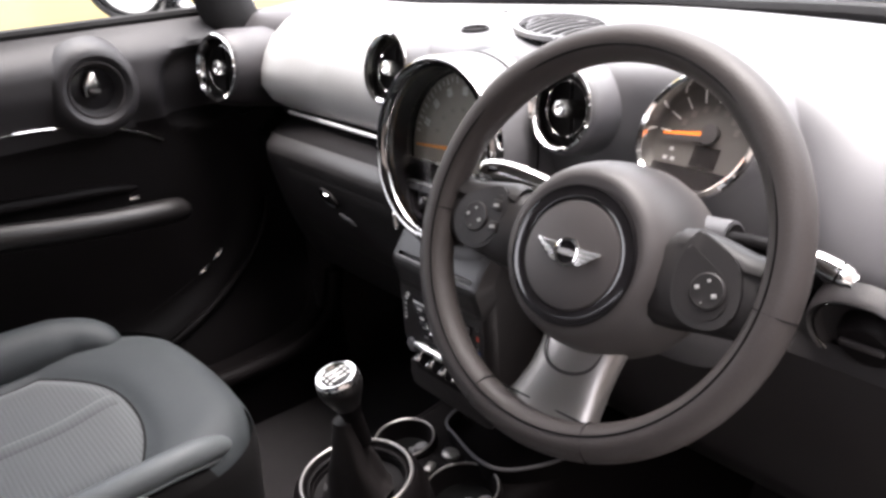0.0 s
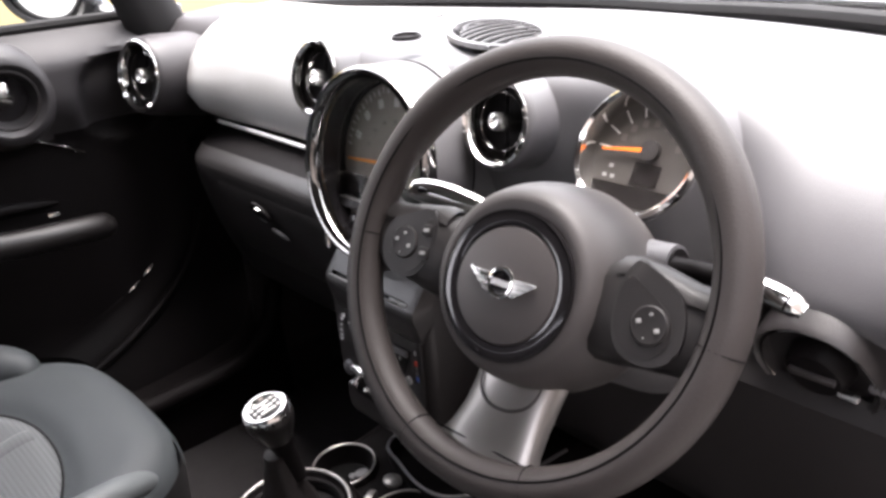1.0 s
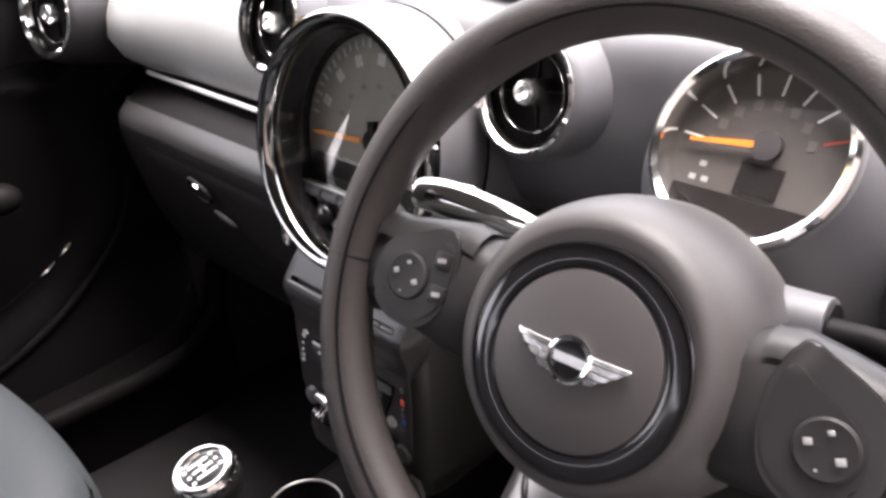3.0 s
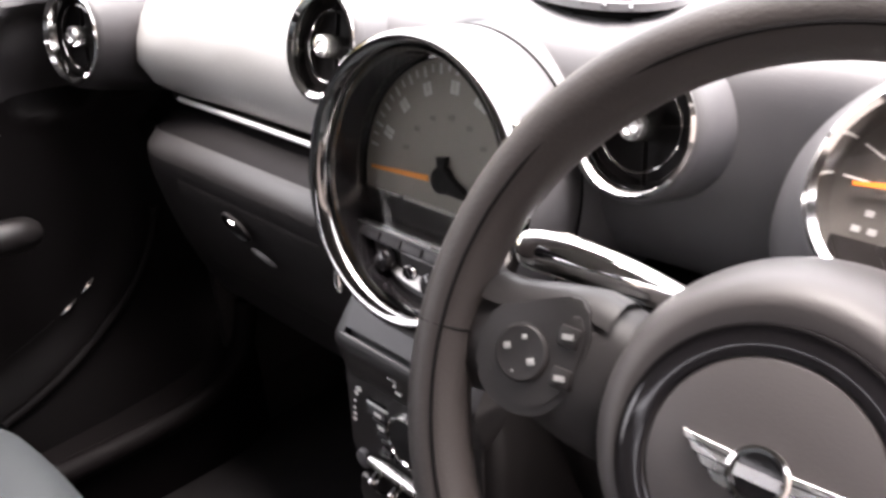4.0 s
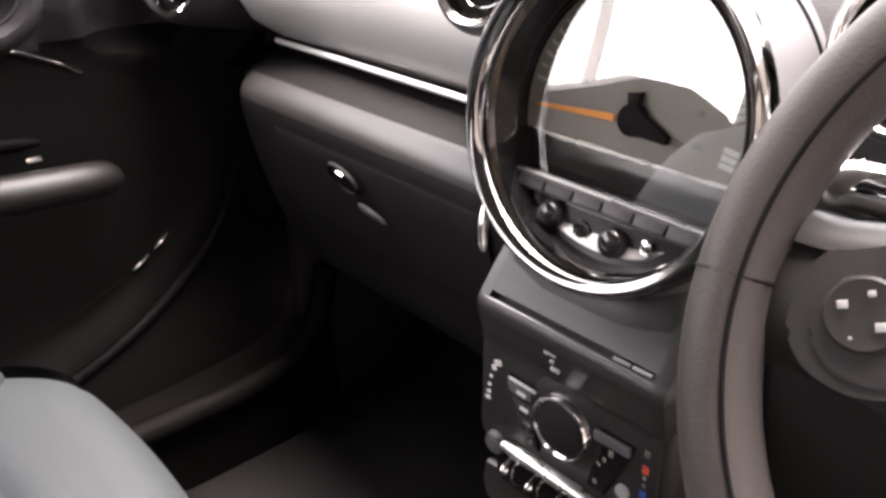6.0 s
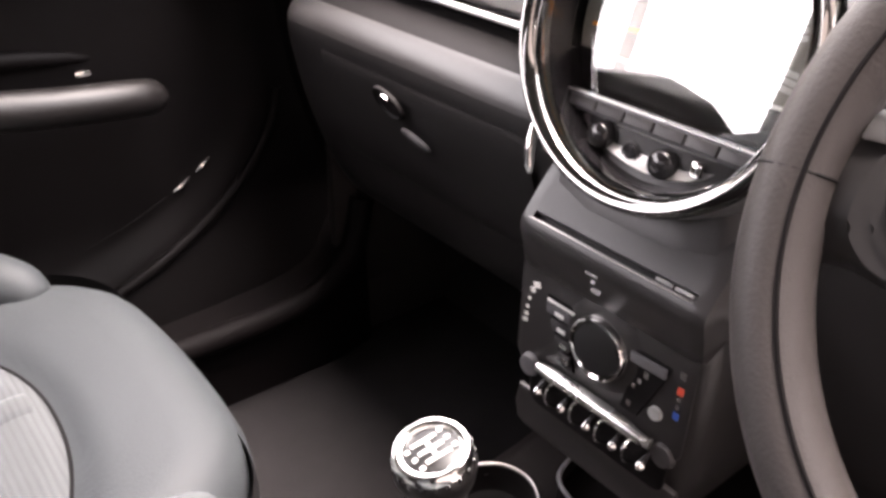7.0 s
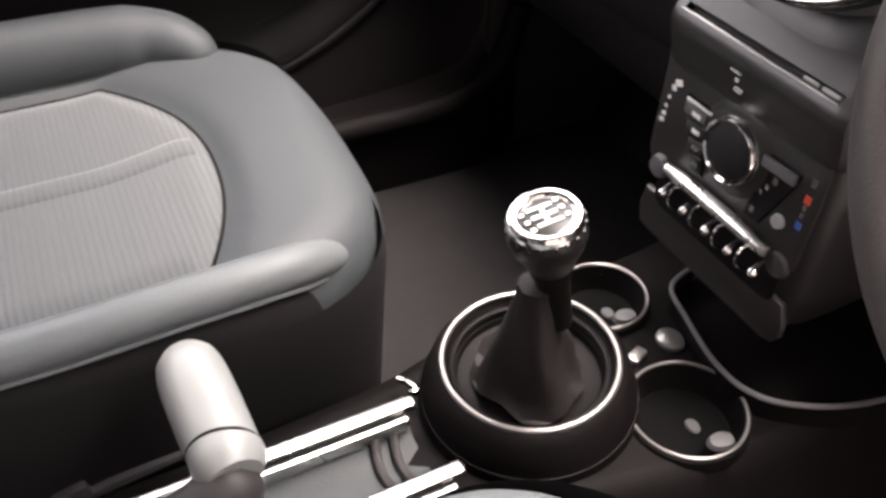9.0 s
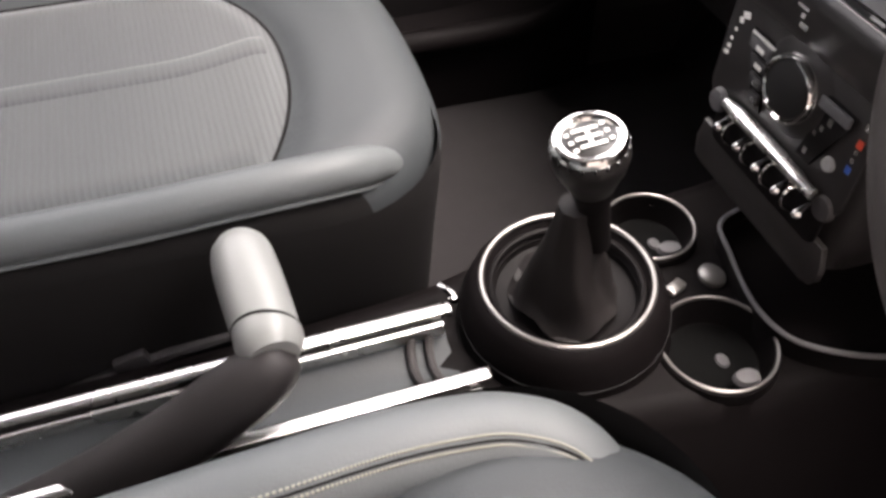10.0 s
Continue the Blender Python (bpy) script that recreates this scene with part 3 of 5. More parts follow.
# chrome piece draws the glint; the grip is paler for its sheen
part("latch", prism(rounded(0.012, 0.005, 0.0024), 0.005, gm @ pose(0.002, 0.008, 0.001, 0, 0, -20), 0.002), CHROME, glove, "small chrome piece drawing the latch's glint")
part("latch_grip", lathe([(0.0, 0.024), (0.0025, 0.021), (0.0042, 0.012), (0.0046, 0.0)], frame_at((-0.318, 0.0205, 0.758), -14) @ pose(0, 0, 0, 0, 0, -12), 32, squash=0.27), UPPER, glove)


def air_vent(c, R, tilt, yaw, depth, hood):
    """A round vent: tube housing, chrome ring, dark vanes and a chrome knob."""
    m = frame_at(c, tilt, yaw)
    k = R / 0.0476
    # passenger's outer vent gets the dash end's shade as a darker tube
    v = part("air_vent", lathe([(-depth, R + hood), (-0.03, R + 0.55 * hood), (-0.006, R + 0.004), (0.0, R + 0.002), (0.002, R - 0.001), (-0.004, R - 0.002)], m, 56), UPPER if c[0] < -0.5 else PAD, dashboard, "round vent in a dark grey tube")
    part("ring", lathe([(-0.004, R), (0.003, R - 0.0008), (0.0045, R - 0.003), (0.001, R - 0.007 * k), (-0.010, R - 0.009 * k), (-0.012, R - 0.008 * k)], m, 56), CHROME, v, "chrome ring")
    part("bowl", lathe([(-0.008, R - 0.006 * k), (-0.022, R - 0.010 * k), (-0.03, 0.0)], m, 40), BLACK, v, "black insert")
    part("inner_ring", torus(m @ Matrix.Translation((0, 0, -0.010)), R * 0.64, 0.0010, 48, 8), SMOKE, v)
    for a in (8, 98, 188, 278):
        part("vane", box(R * 0.62, 0.0014, 0.005, m @ Matrix.Rotation(radians(a), 4, "Z") @ pose(R * 0.52, 0, -0.0175), 0.0005), BLACK, v)
    part("knob", lathe([(-0.024, 0.011 * k), (-0.004, 0.0105 * k), (0.001, 0.009 * k), (0.002, 0.0055 * k), (0.0, 0.004 * k), (-0.001, 0.0)], m, 24), SATIN, v, "chrome centre knob")
    return v


air_vent((-0.1605, 0.018, 1.0160), 0.0476, 16, 0, 0.10, 0.006)
air_vent((0.1535, 0.019, 1.0050), 0.0455, 13, 0, 0.10, 0.008)
air_vent((-0.648, -0.009, 0.972), 0.0600, 10, 9, 0.13, 0.014)
air_vent((0.622, -0.05, 0.972), 0.0580, 10, -9, 0.16, 0.014)

# loudspeaker grille and sensor in the dash top
def oval_ring(a, b, z):
    return [GM @ Vector((u, v * 0.85, z)) for u, v in oval(a, b)]


grille = part("speaker_grille", loft([oval_ring(0.103, 0.065, -0.004), oval_ring(0.101, 0.063, 0.001), oval_ring(0.097, 0.059, 0.0018), oval_ring(0.092, 0.054, 0.001), oval_ring(0.090, 0.052, -0.010)], close=True), PAD, dashboard, "oval grille with black slots")
# floor and walls carry the grille's inner shade as colour
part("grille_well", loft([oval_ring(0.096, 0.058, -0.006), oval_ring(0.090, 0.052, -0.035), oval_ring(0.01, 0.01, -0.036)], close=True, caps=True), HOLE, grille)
for k in range(8):
    u = -0.078 + 0.0215 * k
    hh = 0.046 * math.sqrt(max(0.05, 1 - (u / 0.096) ** 2))
    part("slat", tube([GM @ Vector((u + 0.020 * q * q - 0.012 * q, q * hh, 0.0)) for q in np.linspace(-1, 1, 9)], 0.0013, 6), PAD, grille)
part("light_sensor", lathe([(0.002, 0.020), (0.0055, 0.0185), (0.006, 0.0165), (0.003, 0.015), (0.002, 0.0)], pose(-0.027, 0.064, 1.0645, 3, 0, 0), 32, squash=0.8), BLACK, dashboard, "small dark oval sensor")


# ---- centre speedometer ----
SP = frame_at((0, -0.040, 0.9455), 12)
speedo = part("speedometer", lathe([(-0.20, 0.135), (-0.12, 0.1235), (-0.062, 0.1165), (-0.06, 0.1150), (-0.056, 0.1162), (-0.012, 0.1115), (-0.004, 0.1085)], SP, 96), PAD, dashboard, "large round speedometer in a grey drum")
part("drum_seam", torus(SP @ Matrix.Translation((0, 0, -0.0605)), 0.1160, 0.0012, 96, 6), BLACK, speedo)
part("bezel_ring", lathe([(-0.014, 0.1114), (-0.004, 0.1112), (0.0022, 0.1095), (0.0048, 0.1065), (0.0045, 0.1030), (0.0015, 0.0995), (-0.004, 0.0968), (-0.010, 0.0955), (-0.013, 0.0953)], SP, 96), SMOKE, speedo, "dark chrome outer ring")
part("inner_wall", lathe([(-0.011, 0.0955), (-0.022, 0.0945), (-0.047, 0.0930)], SP, 96), GLOSS, speedo, "gloss black inner wall")
part("back_plate", lathe([(-0.0475, 0.0955), (-0.0478, 0.0)], SP, 64), BLACK, speedo)


def cut_disc(R, v0, v1, n=64):
    """Outline of a disc between two level chords."""
    a0, a1 = math.asin(max(-1, v0 / R)), math.asin(min(1, v1 / R))
    right = [(R * math.cos(a), R * math.sin(a)) for a in np.linspace(a0, a1, n // 2)]
    return right + [(-x, y) for x, y in right[::-1]]


dial = part("dial", prism(cut_disc(0.0915, -0.0235, 0.0915), 0.002, SP @ Matrix.Translation((0, 0, -0.046))), DIAL, speedo, "grey-beige speedometer dial")
part("display", prism(cut_disc(0.0915, -0.0515, -0.0245), 0.003, SP @ Matrix.Translation((0, 0, -0.046)), 0.0008), LCD, speedo, "black display band")
part("display_edge", box(0.172, 0.0022, 0.004, SP @ pose(0, -0.0240, -0.043)), SATIN, speedo)
for k in range(8):
    a = radians(160 - 23.8 * k)
    n_dig = 2 if k < 4 else 3
    part("numeral_bar", merged(*(box(0.0100, 0.0036, 0.0006, SP @ Matrix.Rotation(a, 4, "Z") @ pose(0.0705, 0.0047 * (q - (n_dig - 1) / 2), -0.0437)) for q in range(n_dig))), MARK, speedo)
for k in range(31):
    a = radians(172 - 6.0 * k)
    r0 = 0.0815 if k % 2 else 0.0795
    part("tick", box(0.0875 - r0, 0.0016 if k % 2 else 0.0022, 0.0006, SP @ Matrix.Rotation(a, 4, "Z") @ pose((0.0875 + r0) / 2, 0, -0.0437)), MARK, speedo)
for k in range(8):
    a = radians(160 - 23.8 * k)
    part("inner_numeral_bar", box(0.006, 0.004, 0.0006, SP @ pose(0.048 * math.cos(a), 0.048 * math.sin(a), -0.0437)), FAINT, speedo)
part("needle", prism([(-0.012, -0.0024), (-0.012, 0.0024), (-0.078, 0.0013), (-0.078, -0.0013)], 0.0016, SP @ pose(0, 0, -0.039, 0, 0, 4)), POINTER, speedo, "orange pointer")
part("needle_hub", merged(lathe([(-0.044, 0.0110), (-0.0395, 0.0105), (-0.0385, 0.009), (-0.038, 0.0)], SP, 32), prism([(0.006, -0.007), (0.03, -0.002), (0.03, 0.003), (0.006, 0.008)], 0.006, SP @ pose(0, 0, -0.043, 0, 0, -14), 0.001),
                          prism([(-0.004, 0.008), (0.004, 0.008), (0.004, 0.019), (-0.006, 0.017)], 0.005, SP @ pose(0, 0, -0.043), 0.001)), BLACK, speedo, "black hub")
cover_rows = []
for v in np.linspace(-0.0508, 0.0928, 25):
    hw, n = math.sqrt(0.0935 ** 2 - v * v), -0.0345 - 0.01745 * (1.2 * v - 27 * v * v)
    cover_rows.append([SP @ Vector((u * hw, v, n + dn)) for u, dn in ((-1, 0.0), (-0.5, 0.0), (0.0, 0.0), (0.5, 0.0), (1, 0.0), (1, -0.0022), (0, -0.0022), (-1, -0.0022))])
pane = part("dial_glass", loft(cover_rows, close=True, caps=True), COVER, speedo, "clear dial glass, hollowed against glare")
pane.visible_shadow = False
# radio panel in the lower third
part("radio_panel", prism(cut_disc(0.093, -0.0925, -0.0520), 0.010, SP @ Matrix.Translation((0, 0, -0.047)), 0.002), GLOSS, speedo, "gloss black radio panel")
part("button_strip", box(0.160, 0.0135, 0.008, SP @ pose(0, -0.0575, -0.034), 0.0015), PAD, speedo)
for k in range(6):
    part("preset_button", box(0.0235, 0.0080, 0.004, SP @ pose(-0.0625 + 0.025 * k, -0.0580, -0.0292, -22, 0, 0), 0.0012), UPPER, speedo)
part("strip_edge", box(0.158, 0.0016, 0.002, SP @ pose(0, -0.0512, -0.030)), SATIN, speedo)
part("knob_plate", prism(smooth_outline([(-0.058, -0.066), (0.045, -0.066), (0.050, -0.072), (0.036, -0.084), (0.0, -0.090), (-0.040, -0.083), (-0.058, -0.074)], 4), 0.004, SP @ pose(0, -0.077, -0.036, -24, 0, 0) @ pose(0, 0.077, 0), 0.0015), PLATE, speedo, "grey plate round the radio knobs, paled for its reflection")
for u, v, r in ((-0.040, -0.0745, 0.0100), (0.014, -0.0775, 0.0105)):
    part("radio_knob", lathe([(-0.036, r), (-0.026, r * 0.98), (-0.0225, r * 0.82), (-0.0205, r * 0.45), (-0.020, 0)], SP @ Matrix.Translation((u, v, 0)), 28), GLOSS, speedo, "domed black radio knob")
rk = part("round_key", lathe([(-0.036, 0.0062), (-0.030, 0.0060), (-0.0285, 0.0045), (-0.028, 0)], SP @ Matrix.Translation((-0.014, -0.079, 0)), 24), GLOSS, speedo)
part("key_ring", torus(SP @ Matrix.Translation((-0.014, -0.079, -0.0300)), 0.0066, 0.0011, 28, 6), CHROME, rk)
part("chrome_key", box(0.009, 0.011, 0.008, SP @ pose(0.038, -0.0735, -0.032), 0.0025), CHROME, speedo)
for u in (-0.052, -0.030, -0.008, 0.014, 0.036):
    part("radio_key", box(0.017, 0.006, 0.004, SP @ pose(u, -0.0885, -0.036), 0.0012), PLATE, speedo)
part("ring_tab", tube(smooth_path([(-0.1065, -0.018, 0.868), (-0.1060, -0.026, 0.850), (-0.1030, -0.033, 0.832), (-0.0985, -0.036, 0.818)], 4), [0.002, 0.003, 0.004, 0.0045, 0.005, 0.005, 0.005, 0.005, 0.0048, 0.0045, 0.004, 0.003, 0.002], 10), CHROME, speedo, "chrome tab beside the ring")


# ---- steering column with rev counter and stalks ----
column = thing("steering_column", (0.32, 0.08, 0.86), "grey steering column shroud with a round rev counter", "steering column")
WC = Vector((0.3284, -0.1359, 0.9558))
SM = frame_at(WC, 28.4, 6.4)
WM = SM @ Matrix.Rotation(radians(-2.2), 4, "Z")


def shroud():
    rows = []
    for n, r, dv in ((-0.045, 0.066, -0.012), (-0.055, 0.072, -0.012), (-0.09, 0.074, -0.016), (-0.14, 0.080, -0.022), (-0.22, 0.085, -0.03)):
        rows.append([SM @ Vector((1.12 * r * math.copysign(abs(math.cos(a)) ** 0.75, math.cos(a)), dv + 0.78 * r * math.copysign(abs(math.sin(a)) ** 0.8, math.sin(a)), n)) for a in (2 * math.pi * k / 40 for k in range(40))])
    return loft(rows, close=True, caps=True)


part("shroud", shroud(), PAD, column, "dark grey two-piece plastic cowl", sharp=50)
TM = frame_at((0.3304, 0.0048, 1.0098), 32.5)
tacho = part("rev_counter", lathe([(-0.13, 0.118), (-0.085, 0.104), (-0.060, 0.093), (-0.040, 0.0815), (-0.025, 0.0725), (-0.012, 0.0655), (-0.004, 0.0622), (-0.002, 0.0585)], TM, 72), PAD, column, "round rev counter in a grey pod")
part("bezel_ring", lathe([(-0.012, 0.0622), (0.001, 0.0602), (0.0035, 0.0575), (0.001, 0.0540), (-0.008, 0.0525), (-0.018, 0.0520)], TM, 64), CHROME, tacho, "chrome ring")
part("dial", lathe([(-0.0175, 0.0525), (-0.0178, 0.0)], TM, 48), DIALDARK, tacho, "brown-grey dial")
part("display", prism(cut_disc(0.0518, -0.046, -0.0275), 0.0012, TM @ Matrix.Translation((0, 0, -0.0178))), LCD, tacho, "black display")
part("window", box(0.026, 0.019, 0.0012, TM @ pose(0.006, -0.0155, -0.0170)), LCD, tacho)
for k in range(8):
    a = radians(176 - 22 * k)
    part("tick", box(0.013, 0.0012, 0.0006, TM @ Matrix.Rotation(a, 4, "Z") @ pose(0.0425, 0, -0.0172)), RED if k == 7 else MARK, tacho)
for k in range(8):
    a = radians(176 - 22 * k)
    part("numeral_bar", box(0.005, 0.006, 0.0006, TM @ pose(0.030 * math.cos(a), 0.030 * math.sin(a), -0.0172)), DIALNUM, tacho)
part("needle", prism([(-0.006, -0.0019), (-0.006, 0.0019), (-0.045, 0.001), (-0.045, -0.001)], 0.0014, TM @ pose(0.003, 0.005, -0.0135, 0, 0, 7)), AMBER, tacho, "orange pointer")
part("needle_hub", lathe([(-0.017, 0.0095), (-0.0125, 0.009), (-0.0115, 0.0)], TM @ Matrix.Translation((0.004, 0.005, 0)), 24), PLASTIC, tacho)
for u, v in ((-0.030, -0.013), (-0.026, -0.022), (-0.034, -0.022)):
    part("symbol_bar", box(0.0042, 0.0034, 0.0006, TM @ pose(u, v, -0.0172)), DIM, tacho)
tg = part("dial_glass", lathe([(-0.0075, 0.0528), (-0.0065, 0.0)], TM, 48), LENS, tacho, "clear dial glass")
tg.visible_shadow = False

# stalks
part("indicator_stalk", tube(smooth_path([(0.262, -0.075, 0.955), (0.232, -0.090, 0.968), (0.205, -0.100, 0.975), (0.183, -0.106, 0.977), (0.172, -0.108, 0.976)], 5), [0.0070 + 0.0048 * math.sin(math.pi * k / 20) ** 0.8 + 0.0012 * k / 20 if k < 19 else (0.0082, 0.0050)[k - 19] for k in range(21)], 16, flat=0.95), CHROME, column, "polished chrome indicator stalk")
part("stalk_tip", tube([(0.178, -0.114, 0.977), (0.190, -0.113, 0.981), (0.204, -0.110, 0.980)], [0.002, 0.0036, 0.002], 10), GLOSS, column)
part("stalk_root", tube([(0.385, -0.062, 0.945), (0.43, -0.060, 0.953), (0.462, -0.057, 0.952)], [0.012, 0.0085, 0.0095], 14), BLACK, column)
part("wiper_stalk", tube(smooth_path([(0.458, -0.0575, 0.9525), (0.475, -0.055, 0.952), (0.492, -0.0525, 0.948), (0.508, -0.0505, 0.942)], 5), [0.0080 + 0.0012 * math.sin(math.pi * k / 15) if k < 14 else 0.006 for k in range(16)], 14), CHROME, column, "polished chrome wiper stalk")
part("stalk_band", tube([(0.496, -0.052, 0.9467), (0.4975, -0.0518, 0.9462)], [0.0092, 0.0092], 14), BLACK, column)
part("stalk_sleeve", tube([(0.375, -0.058, 0.940), (0.412, -0.055, 0.947)], [0.024, 0.019], 18), PAD, column, "grey sleeve round the stalk")
part("sleeve_hole", tube([(0.4105, -0.0552, 0.9468), (0.4135, -0.0550, 0.9473)], [0.0165, 0.0160], 18), BLACK, column)

# ---- steering wheel ----
wheel = thing("steering_wheel", tuple(WC), "brown-black leather three-spoke steering wheel with multifunction buttons", "steering wheel")
RIM_R, RIM_r = 0.1635, 0.0157


rim_rows = []
for k in range(144):
    a = 2 * math.pi * k / 144
    grip = 1 + 0.10 * (math.exp(-((math.degrees(a) - 42) / 16) ** 2) + math.exp(-((math.degrees(a) - 138) / 16) ** 2))
    c, s = math.cos(a), math.sin(a)
    rim_rows.append([WM @ Vector(((RIM_R + RIM_r * grip * math.cos(b)) * c, (RIM_R + RIM_r * grip * math.cos(b)) * s, RIM_r * 1.06 * grip * math.sin(b))) for b in (2 * math.pi * j / 20 for j in range(20))])
rim_rows.append(rim_rows[0])
rim_bm = loft(rim_rows, close=True)
bmesh.ops.remove_doubles(rim_bm, verts=rim_bm.verts, dist=1e-6)
rim = part("rim", rim_bm, LEATHER, wheel, "grained leather rim")
# stitched seam on the inner side of the rim, and the joints across it
seam_b = radians(112)
seam = [WM @ Vector(((RIM_R + RIM_r * 1.0 * math.cos(seam_b)) * math.cos(a), (RIM_R + RIM_r * math.cos(seam_b)) * math.sin(a), RIM_r * 1.06 * math.sin(seam_b))) for a in (2 * math.pi * k / 120 for k in range(120))]
part("seam", tube(seam, 0.0011, 6, closed=True, up=WM.to_3x3() @ Vector((0, 0, 1))), BLACK, rim, "dark stitched seam")
for a in (-4.5, 184.5, 250, 291):
    m = WM @ Matrix.Rotation(radians(a), 4, "Z") @ Matrix.Translation((RIM_R, 0, 0)) @ Matrix.Rotation(radians(90), 4, "X")
    part("joint", torus(m, RIM_r * 1.005, 0.0008, 40, 6), BLACK, rim)

# hub
HM = WM @ Matrix.Translation((0.0015, -0.0160, 0)) @ Matrix.Diagonal((0.945, 0.945, 1, 1))
OM = WM @ Matrix.Translation((0.0010, -0.0115, 0)) @ Matrix.Diagonal((0.945, 0.945, 1, 1))
hub = part("airbag_cover", lathe([(0.012, 0.0), (0.013, 0.055), (0.0165, 0.0630), (0.0162, 0.0662), (0.0142, 0.0700), (0.0105, 0.0736), (0.0050, 0.0770), (-0.0020, 0.0802), (-0.010, 0.0830), (-0.020, 0.0855), (-0.032, 0.0877), (-0.048, 0.0892), (-0.065, 0.090), (-0.080, 0.088), (-0.088, 0.082), (-0.09, 0.0)], OM, 96), HUBPAD, wheel, "domed dark grey airbag cover", sharp=85)
part("gloss_ring", lathe([(0.0165, 0.0476), (0.0180, 0.0480), (0.0186, 0.0490), (0.0187, 0.0535), (0.0185, 0.0590), (0.0176, 0.0612), (0.008, 0.0620)], HM, 80), GLOSS, hub, "gloss black ring")
part("bright_edge", torus(HM @ Matrix.Translation((0, 0, 0.0190)), 0.0604, 0.0006, 80, 6), BLACK, hub)
part("centre_pad", lathe([(0.015, 0.0482), (0.0190, 0.0465), (0.0232, 0.03), (0.0245, 0.0)], HM, 64), HUBPAD, hub, "slightly domed centre pad")
# winged badge, as plain shapes
BM = HM @ Matrix.Translation((0.001, 0.0015, 0.0240)) @ Matrix.Diagonal((0.86, 0.86, 1, 1))
badge = part("badge", merged(lathe([(0.0, 0.0150), (0.0028, 0.0145), (0.0034, 0.0130), (0.0030, 0.0112), (0.001, 0.0108)], BM, 40)), CHROME, hub, "chrome winged badge")
part("badge_disc", lathe([(0.0016, 0.0110), (0.0020, 0.0)], BM, 32), GLOSS, badge)
part("badge_band", box(0.021, 0.0058, 0.0012, BM @ pose(0, 0, 0.0024)), SATIN, badge)
for sgn in (-1, 1):
    o = [(0.011, 0.0065), (0.0380, 0.0075), (0.0362, 0.0040), (0.0330, 0.0036), (0.0312, 0.0000), (0.0275, -0.0004), (0.0252, -0.0046), (0.0210, -0.0050), (0.0180, -0.0098), (0.0120, -0.0108)]
    part("wing", prism([(sgn * u, v) for u, v in o][::-sgn], 0.0024, BM, 0.0006), SATIN, badge)
    for q in range(3):
        y0 = 0.0035 - 0.0045 * q
        part("groove", box(0.022 - 0.005 * q, 0.0007, 0.0006, BM @ pose(sgn * (0.0235 - 0.0025 * q), y0, 0.0024, 0, 0, sgn * 2)), GLOSS, badge)


